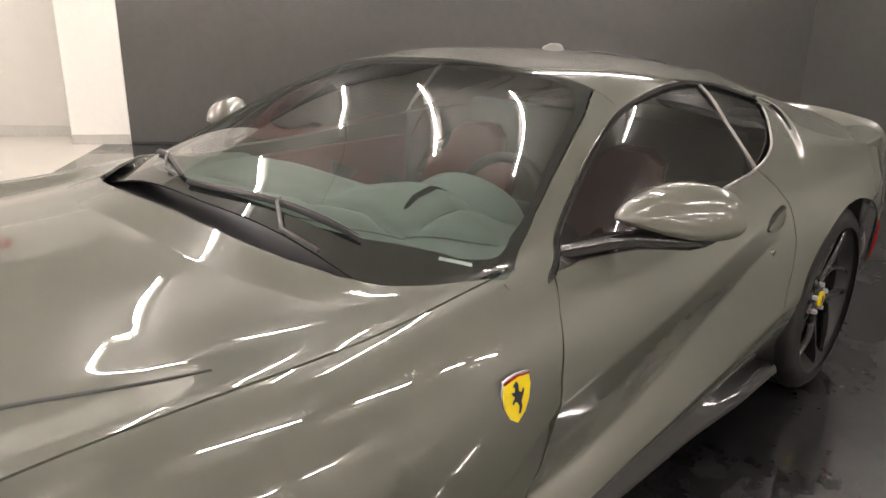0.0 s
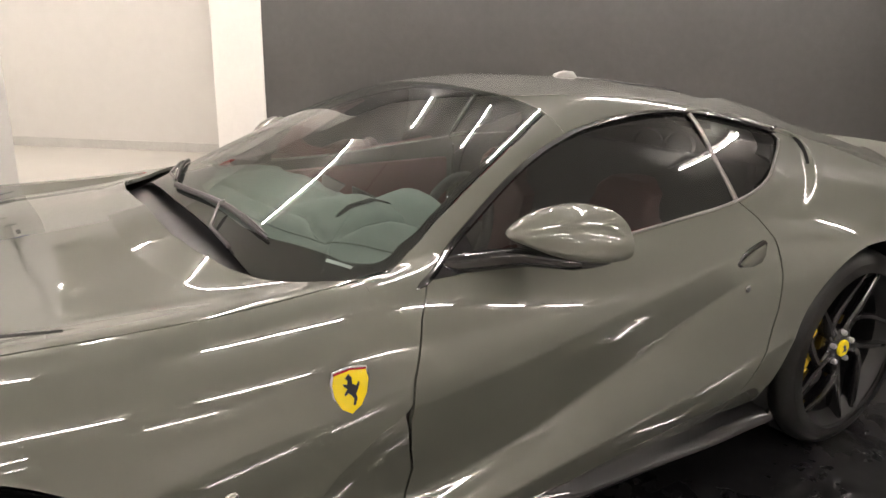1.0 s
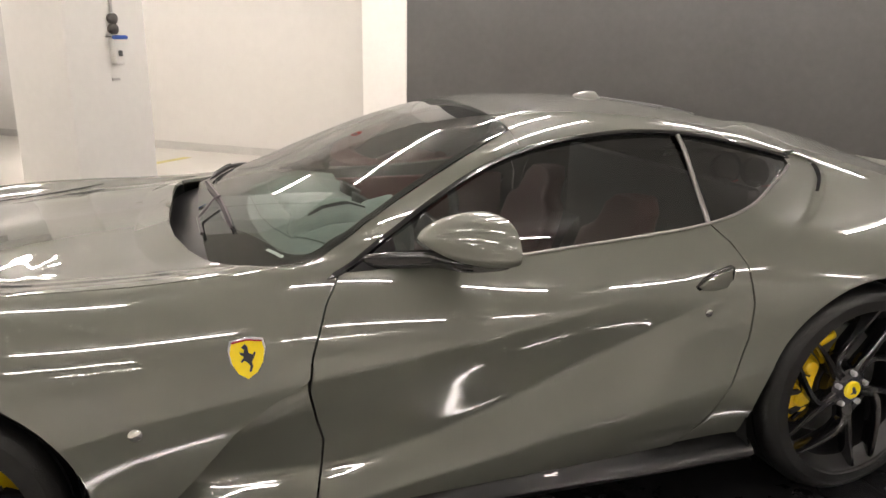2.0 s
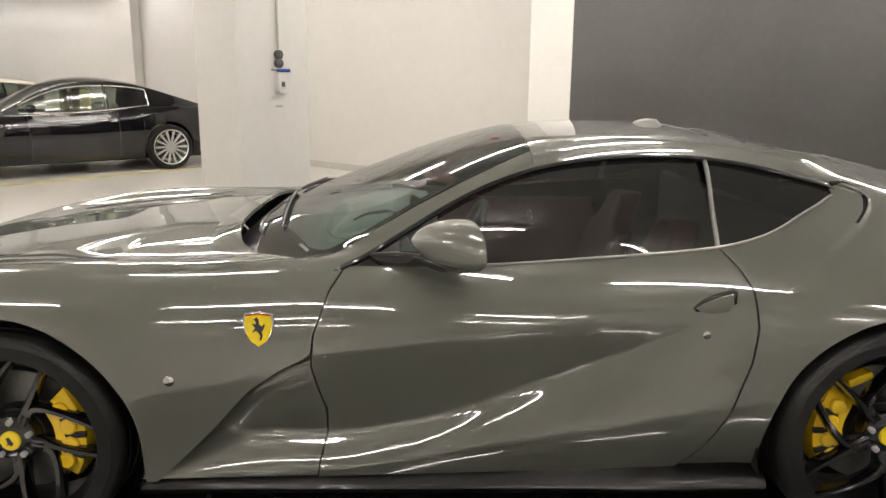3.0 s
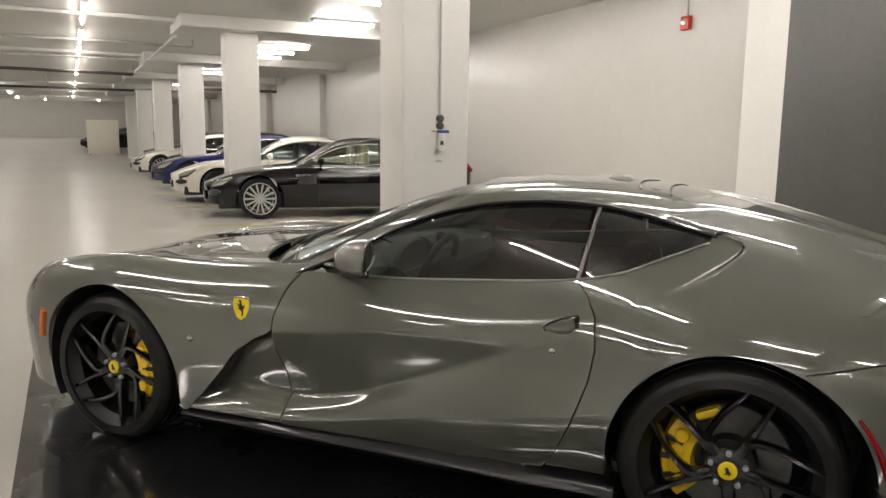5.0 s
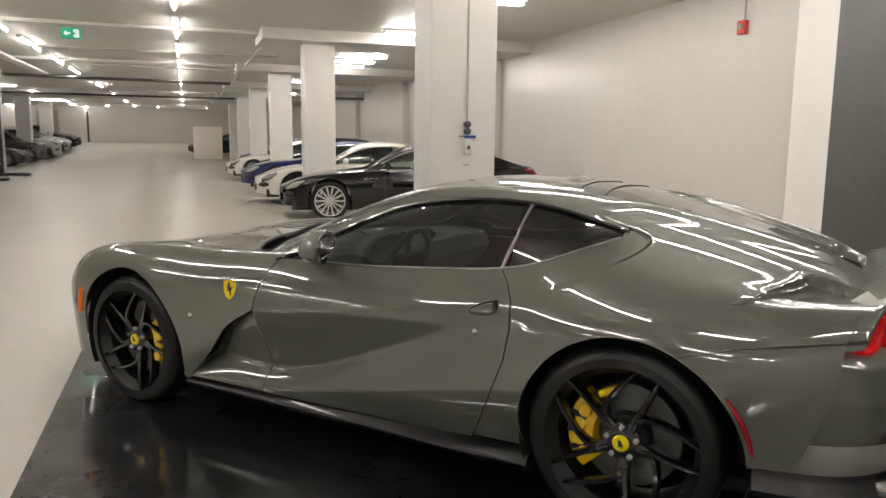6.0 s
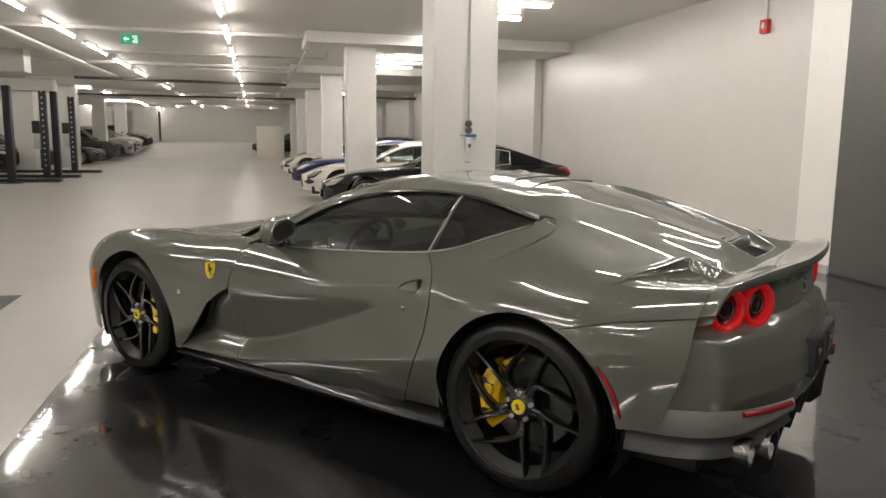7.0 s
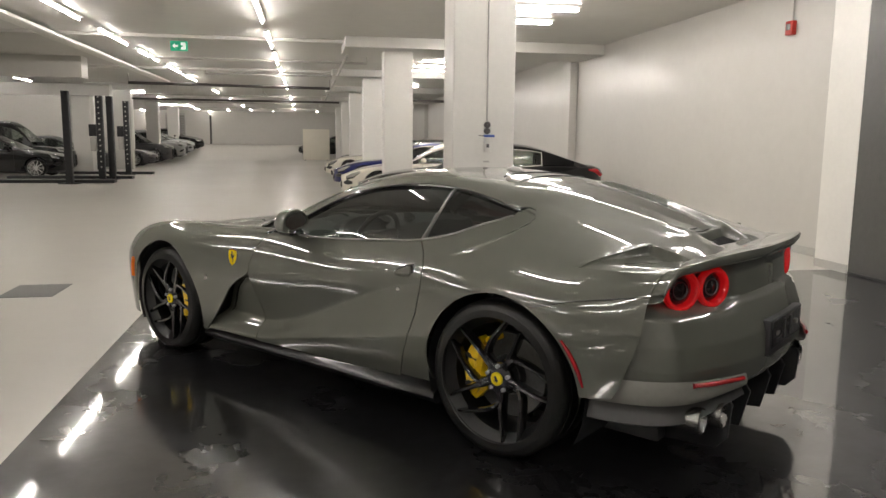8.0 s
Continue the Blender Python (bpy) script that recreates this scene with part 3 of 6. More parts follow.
def rear_x(y, z):
    """How far back the tail's face lies at (y, z)."""
    base = 2.270 - 0.203 * np.abs(y / 0.86) ** 2.4 - 0.17 * np.maximum(0, (np.abs(y) - 0.785) / 0.12) ** 2
    prof = np.interp(z, [0.15, 0.30, 0.42, 0.52, 0.62, 0.72, 0.762, 0.778, 0.88, 0.96], [-0.20, -0.05, 0.03, 0.055, 0.05, 0.016, 0.0, -0.032, -0.036, -0.02])
    return base + prof


def tail_end(z):
    """The trailing edge of the rear wing."""
    return np.interp(z, [0.24, 0.30, 0.36, 0.45, 0.65, 0.83, 0.95], [1.80, 1.855, 1.90, 1.95, 2.025, 2.046, 2.078])


# quarter panel up to the belt, joined to the shell above by its own folded edge
end2, end3 = ARCH_R[0] - ARCH_R[2] * 0.9999, ARCH_R[0] + ARCH_R[2] * 0.9999
panel("quarter_side", CABIN, np.linspace(0.86, end2, 20), lambda x: 0.02, lambda x: BELT + 0.0005, left=lambda z: np.minimum(seam_rear(z) + 0.003, end2 - 0.01), rows=80, dent=1.0, parent=car, flange=0.01)
panel("rear_fender", CABIN, arch_columns(ARCH_R, 60), bottom(CABIN, ARCH_R), lambda x: BELT + 0.0005, rows=60, dent=1.0, parent=car, flange=0.006)
panel("rear_corner", CABIN, np.linspace(end3, 2.06, 24), lambda x: 0.10, lambda x: BELT + 0.0005, right=tail_end, rows=60, parent=car, flange=0.012)


DLO_TOP = Spline([-0.40, -0.30, -0.192, -0.072, 0.103, 0.293, 0.481, 0.665, 0.829, 1.03, 1.14, 1.20, 1.255, 1.30], [0.850, 0.884, 0.934, 1.002, 1.088, 1.147, 1.174, 1.182, 1.174, 1.143, 1.117, 1.102, 1.087, 1.074])
DLO_LOW = Spline([-0.40, -0.283, 0.061, 0.394, 0.65, 0.811, 1.004, 1.12, 1.20, 1.25, 1.30], [0.866, 0.884, 0.893, 0.910, 0.928, 0.946, 0.993, 1.040, 1.069, 1.085, 1.074])


def dlo_top(x):
    """Height of the side window's upper edge over x."""
    return DLO_TOP(x)


def dlo_bottom(x):
    return DLO_LOW(x)


def s_at(x, z):
    return find_s(x, z, CABIN, 2, 0.4, 1.0)


def screen_s(x):
    """The height at which the windscreen begins, inside the pillar."""
    return np.interp(x, [-0.9, -0.46, -0.40, -0.33, -0.236, -0.13, 0.0, 0.13, 0.25, 0.30], [0.525, 0.525, 0.565, 0.660, 0.700, 0.719, 0.733, 0.748, 0.772, 0.778])


def pillar_panel(name, cols, low, high, mat, rows, label="", flange=0.008):
    P = np.zeros((len(cols), rows, 3))
    for i, x in enumerate(cols):
        s = np.linspace(low(x), high(x), rows)
        P[i] = surface(np.full(rows, x), s, CABIN)
    return sheet(name, P, mat, car, label, True, flange)


pillar_panel("pillar", np.linspace(-0.47, 0.26, 50), lambda x: s_at(x, float(dlo_top(x)) + 0.012), lambda x: float(screen_s(x)), PAINT, 10)


def ridge(X, Y):
    """Height added along the flying buttresses: a crisp crest on either side of the sunk rear window."""
    edge = np.interp(X, [1.0, 1.2, 1.95, 2.05], [0.45, 0.40, 0.215, 0.19])
    off = np.abs(Y) - edge
    on = smooth(1.06, 1.26, X) * (1 - smooth(1.92, 2.02, X))
    return on * np.where(off > 0, 0.015 * (1 - smooth(0.0, 0.18, off)), 0.015 - 0.028 * smooth(0.0, 0.028, -off))


def blade_line(y):
    """The blade runs from the outer shoulder inwards and back: its share of the way and its x."""
    t = (0.875 - np.abs(y)) / 0.288
    return t, 1.724 + 0.173 * np.clip(t, 0, 1.4) + 0.020 * np.sin(math.pi * np.clip(t, 0, 1))


def blade_step(X, Y):
    """How far the skin behind the blade lies below it."""
    t, x = blade_line(Y)
    back = X - x
    deep = 0.043 * np.clip(t, 0, 1) ** 0.8 * (1 - smooth(1.0, 1.035, t))
    return deep * smooth(0.0, 0.008, back) * (1 - smooth(0.06, 0.30, back))


def roof_panel():
    """Roof, tail pillars and rear deck in one skin, with the opening for the rear window."""
    cols = np.linspace(0.262, 1.285, 120)
    rows = 70
    P = np.zeros((len(cols), 2 * rows - 1, 3))
    for i, x in enumerate(cols):
        lo = s_at(x, float(dlo_top(x)) + 0.012)
        p = surface(np.full(rows, x), np.linspace(lo, 1, rows), CABIN)
        P[i, :rows] = p
        P[i, rows:] = (p * np.array([1, -1, 1]))[::-1][1:]
    P[..., 2] += ridge(P[..., 0], P[..., 1])
    sheet("roof", P, PAINT, car, "painted roof", flange=0.01)
    cols = np.linspace(0.80, 1.285, 90)
    Q = np.zeros((len(cols), 60, 3))
    for i, x in enumerate(cols):
        hi = s_at(x, min(float(dlo_bottom(x)) - 0.008, float(dlo_top(x)) + 0.012) if x < 1.245 else float(dlo_top(x)) + 0.012)
        Q[i] = surface(np.full(60, x), np.linspace(BELT, max(hi, BELT + 0.003), 60), CABIN)
    sheet("quarter_panel", Q, PAINT, car, "", True, 0.0)
    cols = np.concatenate([np.linspace(1.285, 1.40, 60), np.linspace(1.41, 1.70, 30), np.linspace(1.705, 2.16, 110)])
    rows = 130
    P = np.zeros((len(cols), 2 * rows - 1, 3))
    for i, x in enumerate(cols):
        q = np.full(rows, x)
        for _ in range(5):
            p = surface(q, np.linspace(BELT, 1, rows), CABIN)
            q = 1.285 + (x - 1.285) / (2.16 - 1.285) * (2.20 - 0.145 * np.abs(p[:, 1] / 0.90) ** 2.4 - 1.285)
        P[i, :rows] = p
        P[i, rows:] = (p * np.array([1, -1, 1]))[::-1][1:]
    X, Y = P[..., 0], np.abs(P[..., 1])
    P[..., 2] += ridge(X, Y) - blade_step(X, Y) - 0.026 * smooth(1.98, 2.15, X) * (1 - smooth(0.45, 0.62, Y))
    P[..., 2] -= 0.055 * smooth(0.0, 0.02, 0.205 - Y) * smooth(1.935, 1.955, X) * (1 - smooth(2.03, 2.07, X))
    sheet("rear_deck", P, PAINT, car, "sloping tail with a sunk rear window", flange=0.0)


roof_panel()


def rear_window():
    cols, n = np.linspace(1.205, 1.92, 40), 21
    P = np.zeros((len(cols), n, 3))
    for i, x in enumerate(cols):
        w = float(np.interp(x, [1.2, 1.95], [0.40, 0.215])) - 0.01
        s = np.linspace(0.6, 1, 120)
        p = surface(np.full(120, x), s, CABIN)
        y = np.linspace(-w, w, n)
        z = np.interp(-np.abs(y), p[:, 1], p[:, 2]) - 0.009
        P[i] = np.stack([np.full(n, x), y, z], axis=1)
    sheet("rear_window", P, SCREEN_DARK, car, "dark tinted sloping rear window", flange=0.004)
    for k in range(7):
        x, y = 1.885, -0.15 + 0.022 * k
        z = float(np.interp(x, P[:, 10, 0], P[:, 10, 2]))
        part("window_mark", box_bm(x - 0.008, x + 0.008, y - 0.006, y + 0.006, z + 0.000, z + 0.006, 0.001), CHROME, car, "small bright bar")


rear_window()


def roof_gap(x0, half, bow):
    """A fine dark gap that bows across the rear of the roof."""
    pts = []
    for y in np.linspace(-half, half, 31):
        x = x0 + bow * (y / half) ** 2
        p = surface(np.full(120, x), np.linspace(0.6, 1, 120), CABIN)
        pts.append((x, y, float(np.interp(-abs(y), p[:, 1], p[:, 2])) + float(ridge(np.array(x), np.array(y))) + 0.0005))
    part("roof_gap", tube_bm(pts, 0.0045, 6), BLACK_PLASTIC, car, "fine dark gap across the roof")


roof_gap(0.912, 0.30, 0.03)
roof_gap(1.040, 0.34, 0.03)


def tail_vent():
    """The dark outlet between the rear window's foot and the spoiler."""
    ys = np.linspace(-0.195, 0.195, 16)
    P = np.zeros((16, 6, 3))
    for i, y in enumerate(ys):
        for j, x in enumerate(np.linspace(1.955, 2.055, 6)):
            s = np.linspace(0.55, 1, 100)
            p = surface(np.full(100, x), s, CABIN)
            P[i, j] = (x, y, float(np.interp(-abs(y), p[:, 1], p[:, 2])) - 0.048)
    sheet("tail_vent", P, FRIT, car, "black outlet behind the rear window", flange=0.0)


tail_vent()


def screen_point(x, y, up=0.012):
    s = np.linspace(0.55, 1, 200)
    p = surface(np.full(200, float(x)), s, CABIN)
    return (x, y, float(np.interp(-abs(y), p[:, 1], p[:, 2])) + up)


def windscreen():
    cols, n = np.linspace(0, 1, 40), 41
    q = np.linspace(-1, 1, n)
    P = np.zeros((40, n, 3))
    for j, t in enumerate(q):
        x0, x1 = -0.67 + 0.22 * abs(t) ** 2.6, 0.30 - 0.05 * abs(t) ** 2.0
        x = x0 + (x1 - x0) * cols
        s = 1 - (1 - screen_s(x) - 0.004) * abs(t)
        p = surface(x, s, CABIN)
        p[:, 1] *= 1 if t < 0 else -1
        P[:, j] = p
    ob = sheet("windscreen", P, GLASS, car, "clear curved windscreen", flange=0.004)
    ob.visible_shadow = False
    # the black printed border leaves a clear field with rounded corners
    ring = np.linspace(0, 2 * math.pi, 161)
    B = np.zeros((161, 6, 3))
    for i, g in enumerate(ring):
        c, d = math.cos(g), math.sin(g)
        sq = 1 / max(abs(c), abs(d))
        k = (abs(c) ** 7 + abs(d) ** 7) ** (-1 / 7)
        ti = 0.935 * c * k
        low = float(np.interp(abs(ti), [0, 0.26, 0.33, 0.39, 0.46, 0.60, 0.72, 0.93], [0.055, 0.065, 0.092, 0.132, 0.168, 0.196, 0.205, 0.21]))
        out, inn = (c * sq, d * sq), (ti, 2 * (low + (0.975 - low) * (d * k + 1) / 2) - 1)
        for j, w in enumerate(np.linspace(0, 1, 6)):
            t, h = inn[0] + (out[0] - inn[0]) * w, 0.5 + 0.5 * (inn[1] + (out[1] - inn[1]) * w)
            x0, x1 = -0.67 + 0.22 * abs(t) ** 2.6, 0.30 - 0.05 * abs(t) ** 2.0
            x = x0 + (x1 - x0) * h
            p = surface(x, 1 - (1 - float(screen_s(x)) - 0.004) * abs(t), CABIN)
            B[i, j] = (p[0], p[1] if t < 0 else -p[1], p[2] - 0.004)
    sheet("screen_border", B, FRIT, car, "black printed border of the windscreen", flange=0.0)
    L = np.zeros((8, 3, 3))
    for i, t in enumerate(np.linspace(0, 1, 8)):
        x, y = -0.492 + 0.036 * t, -0.680 - 0.064 * t
        for j, w in enumerate((-0.004, 0.0, 0.004)):
            L[i, j] = screen_point(x + w, y + 0.5 * w, -0.0022)
    sheet("screen_label", L, SCREEN_LABEL, car, "narrow pale strip behind the glass", flange=0.0)


windscreen()


def pane_curves():
    """Smooth lines of the side glass: how far out its lower and upper edges lie over x."""
    xs = np.linspace(-0.20, 1.20, 24)
    low = [float(surface(x, s_at(x, float(dlo_bottom(x)) - 0.006), CABIN)[1]) for x in xs]
    top = [float(surface(x, s_at(x, float(dlo_top(x)) + 0.012), CABIN)[1]) for x in xs]
    return np.polyfit(xs, low, 4), np.polyfit(xs, top, 4)


PANE_LOW, PANE_TOP = pane_curves()


def side_glass(name, x0, x1, mat, label, out=0.0):
    """One side pane, a ruled sheet with a slight bulge."""
    cols, rows = np.linspace(x0, x1, 60), 14
    P = np.zeros((60, rows, 3))
    t = np.linspace(0, 1, rows)
    for i, x in enumerate(cols):
        z0, z1 = float(dlo_bottom(x)) - 0.006, float(dlo_top(x)) + 0.012
        z1 = max(z1, z0 + 0.002)
        full = max((z1 - z0) / 0.27, 0.02)
        ends = [float(surface(x, s_at(x, z), CABIN)[1]) for z in (z0, z1)]
        if -0.2 < x < 1.2:
            ends = [float(np.polyval(PANE_LOW, x)), float(np.polyval(PANE_TOP, x))]
        y = ends[0] + (ends[1] - ends[0]) * t - 0.020 * full * 4 * t * (1 - t) + 0.012 - out
        P[i] = np.stack([np.full(rows, x), y, z0 + (z1 - z0) * t], axis=1)
    for sgn in (1, -1):
        M = P * np.array([1, sgn, 1])
        ob = sheet(name, M, mat, car, label, False, 0.0)
        if mat is not BLACK_GLOSS:
            ob.visible_shadow = False


side_glass("side_window", -0.20, 0.806, SIDE_GLASS, "tinted side window")
side_glass("quarter_window", 0.835, 1.25, REAR_GLASS, "dark tinted quarter window")
side_glass("mirror_sail", -0.368, -0.165, BLACK_GLOSS, "gloss black corner piece before the side window", 0.006)


def trims():
    for sgn in (1, -1):
        # window surround: a gloss black strip above, a satin strip along the sill, and the door pillar strip
        top = []
        for x in np.linspace(-0.36, 1.265, 70):
            z = float(dlo_top(x)) + 0.010
            p = surface(x, s_at(x, z), CABIN)
            top.append((x, (p[1] - 0.001) * sgn, z))
        part("window_trim", tube_bm(top, [0.002] + [0.009] * 68 + [0.003], 8), BLACK_GLOSS, car, "gloss black window surround")
        low = []
        for x in np.linspace(-0.10, 1.24, 60):
            z = float(dlo_bottom(x)) - 0.006
            p = surface(x, s_at(x, z), CABIN)
            low.append((x, (p[1] - 0.002) * sgn, z))
        part("window_sill", tube_bm(low, 0.0045, 8), SATIN_TRIM, car, "satin metal strip under the side windows")
        post = []
        for z in np.linspace(0.94, 1.178, 10):
            x = 0.812 + 0.022 * (z - 0.942) / 0.23
            p = surface(x, s_at(x, z), CABIN)
            post.append((x, (p[1] + 0.004) * sgn, z))
        part("door_pillar_trim", tube_bm(post, 0.0075, 8), SATIN_TRIM, car, "satin metal strip between the side panes")


trims()


def tail():
    ys, zs = np.linspace(-0.895, 0.895, 110), np.linspace(0.40, 0.945, 60)
    Y, Z = np.meshgrid(ys, zs, indexing="ij")
    Z = 0.40 + (Z - 0.40) * (0.545 - 0.065 * (np.abs(Y) / 0.885) ** 4) / 0.545
    Z = Z + 0.058 * smooth(0.30, 0.55, np.abs(Y)) * (1 - smooth(0.40, 0.60, Z))
    X = rear_x(Y, Z)
    dip = np.exp(-((np.abs(Y) - 0.690) / 0.245) ** 8) * np.exp(-((Z - 0.838) / 0.092) ** 6)
    X = X - 0.058 * dip
    face = np.stack([X, Y, Z], axis=-1)
    wrap = [face[k].copy() for k in (0, -1)]
    for w in wrap:
        w[:, 0] -= 0.16
    face = np.concatenate([wrap[0][None], face, wrap[1][None]])
    sheet("rear_fascia", face, PAINT, car, "painted tail panel", flange=0.01)
    # ducktail spoiler: a swept lip
    ys = np.linspace(-0.892, 0.892, 110)
    prof = [(-0.12, -0.014), (-0.05, 0.003), (0.0, 0.010), (0.04, 0.020), (0.062, 0.029), (0.071, 0.028), (0.075, 0.020), (0.073, 0.000), (0.066, -0.014), (0.054, -0.023), (0.03, -0.032), (-0.015, -0.042), (-0.05, -0.048)]
    P = np.zeros((110, len(prof), 3))
    for i, y in enumerate(ys):
        f = abs(y) / 0.90
        bx = 2.208 - 0.150 * f ** 2.4
        bz = 0.952 - 0.030 * f ** 3 - 0.008 * f ** 8 + 0.008 * math.exp(-((f - 0.58) / 0.26) ** 2) - 0.085 * max(0.0, (abs(y) - 0.80) / 0.092) ** 2
        for j, (dx, dz) in enumerate(prof):
            P[i, j] = (bx + dx * (1 - (0.45 if dx > 0 else 0.6) * f ** 4), y, bz + dz * (1 - 0.4 * f ** 4))
    sheet("spoiler", P, PAINT, car, "upswept ducktail spoiler lip", flange=0.0)
    for y, x in ((-0.700, 2.116), (-0.533, 2.184), (0.700, 2.116), (0.533, 2.184)):
        turn = math.copysign(30 if abs(y) > 0.6 else 24, y)
        m = Matrix.Translation((x - 0.024, y, 0.835)) @ pose(0, 0, 0, 0, 0, 90 + turn)
        part("lamp_tub", lathe_bm([(0.074, -0.004), (0.079, 0.004), (0.079, 0.09)], 40), BLACK_PLASTIC, car, "black tail lamp housing").matrix_basis = m
        lamp = part("tail_lamp", lathe_bm([(0.080, 0.016), (0.086, 0.006), (0.087, -0.006), (0.084, -0.015), (0.078, -0.020), (0.071, -0.020), (0.065, -0.015), (0.061, -0.004), (0.059, 0.010)], 48), TAIL_RED, car, "round red tail lamp ring")
        lamp.matrix_basis = m
        lens = part("lens", lathe_bm([(0.0595, 0.010), (0.052, 0.004), (0.040, 0.001), (0.032, 0.006), (0.018, 0.003), (0.001, -0.001)], 32), LAMP_DARK, lamp, "dark lens")
        part("reflector", lathe_bm([(0.037, 0.002), (0.034, -0.002), (0.031, 0.002)], 32), STEEL, lamp, "grey ring")
    # bumper corners, diffuser and pipes
    bm = bmesh.new()
    for sgn in (1, -1):
        k = np.linspace(0, 1, 7)
        way = Spline(k, np.array([(1.80, 0.900), (1.92, 0.888), (2.045, 0.860), (2.160, 0.768), (2.240, 0.62), (2.297, 0.45), (2.322, 0.30)]))
        up = Spline(k, [0.46, 0.475, 0.484, 0.485, 0.482, 0.478, 0.478])
        dn = Spline(k, [0.285, 0.287, 0.294, 0.308, 0.345, 0.385, 0.39])
        P, Q = np.zeros((40, 9, 3)), np.zeros((40, 8, 3))
        for i, t in enumerate(np.linspace(0, 0.82, 40)):
            (x, y), zu, zd = way(t), float(up(t)), float(dn(t))
            zm = zu + (zd - zu) * 0.52
            for j, q in enumerate(np.linspace(0, 1, 7)):
                f = 1 + 0.024 * math.sin(math.pi * (0.15 + 0.60 * q))
                P[i, j] = (1.5 + (x - 1.5) * f, -sgn * y * f, zu + (zm - zu) * q)
            for j, (g, dz) in enumerate(((1.004, -0.004), (0.97, -0.003)), 7):
                P[i, j] = (1.5 + (x - 1.5) * g, -sgn * y * g, zm + dz)
            # the dark lip below starts a little further in and flares out at its foot
            for j, (g, q) in enumerate(((0.985, 0.48), (0.985, 0.62), (0.992, 0.76), (1.004, 0.88), (1.010, 0.97), (1.004, 1.0), (0.95, 1.01), (0.84, 1.0))):
                Q[i, j] = (1.5 + (x - 1.5) * g, -sgn * y * g, zu + (zd - zu) * q)
        sheet("diffuser_corner", P, DIFFUSER, car, "satin grey lower bumper corner", flange=0.0)
        sheet("bumper_lip", Q, LIP_DARK, car, "dark grey lip under the bumper corner", flange=0.0)
        pts = [(1.5 + (float(way(t)[0]) - 1.5) * 1.024, -sgn * float(way(t)[1]) * 1.024, float(up(t)) - 0.014) for t in np.linspace(0.53, 0.79, 8)]
        part("rear_reflector", tube_bm(pts, 0.011, 10), LAMP_RED, car, "slim red reflector")
        for y in (0.715, 0.59):
            pipe = part("exhaust_pipe", lathe_bm([(0.046, 0.14), (0.053, 0.0), (0.056, -0.04), (0.0545, -0.046), (0.049, -0.04), (0.046, 0.02), (0.045, 0.13), (0.001, 0.13)], 32), PIPE_STEEL, car, "polished round exhaust tip")
            pipe.matrix_basis = Matrix.Translation((2.175 + (0.71 - y) * 0.35, -sgn * y, 0.315)) @ pose(0, 0, 0, 0, 0, 90)
    ys, ts = np.linspace(-0.56, 0.56, 30), np.linspace(0, 1, 12)
    P = np.zeros((30, 12, 3))
    for i, y in enumerate(ys):
        for j, t in enumerate(ts):
            P[i, j] = (1.85 + 0.37 * t - 0.10 * abs(y / 0.56) ** 3 * t, y, 0.14 + 0.24 * t ** 1.4)
    sheet("diffuser", P, CARBON, car, "black carbon diffuser", flange=0.0)
    for y in (-0.40, -0.16, 0.16, 0.40):
        part("diffuser_fin", prism_bm([(1.90, 0.10), (2.20, 0.13), (2.24, 0.30), (2.20, 0.36), (1.95, 0.18)], y - 0.01, y + 0.01, bevel=0.004), CARBON, car, "upright black fin")
    for y in (-0.53, 0.53):
        part("diffuser_fin", prism_bm([(1.90, 0.13), (2.22, 0.15), (2.265, 0.20), (2.275, 0.34), (2.25, 0.40), (1.95, 0.30)], y - 0.012, y + 0.012, bevel=0.004), CARBON, car, "upright black fin beside the pipes")
    plate = part("plate_holder", box_bm(2.290, 2.332, -0.25, 0.25, 0.50, 0.665, 0.008), BLACK_PLASTIC, car, "empty black number plate holder")
    part("plate_recess", box_bm(2.326, 2.3345, -0.225, 0.225, 0.535, 0.655, 0.003), BLACK_GLOSS, plate)
    for y in (-0.15, 0.15):
        part("plate_bolt", box_bm(2.333, 2.340, y - 0.02, y + 0.02, 0.585, 0.605, 0.003), DIFFUSER, plate)
    for y in (-0.05, 0.05):
        part("plate_rib", box_bm(2.333, 2.339, y - 0.012, y + 0.012, 0.55, 0.64, 0.003), BLACK_PLASTIC, plate)


tail()


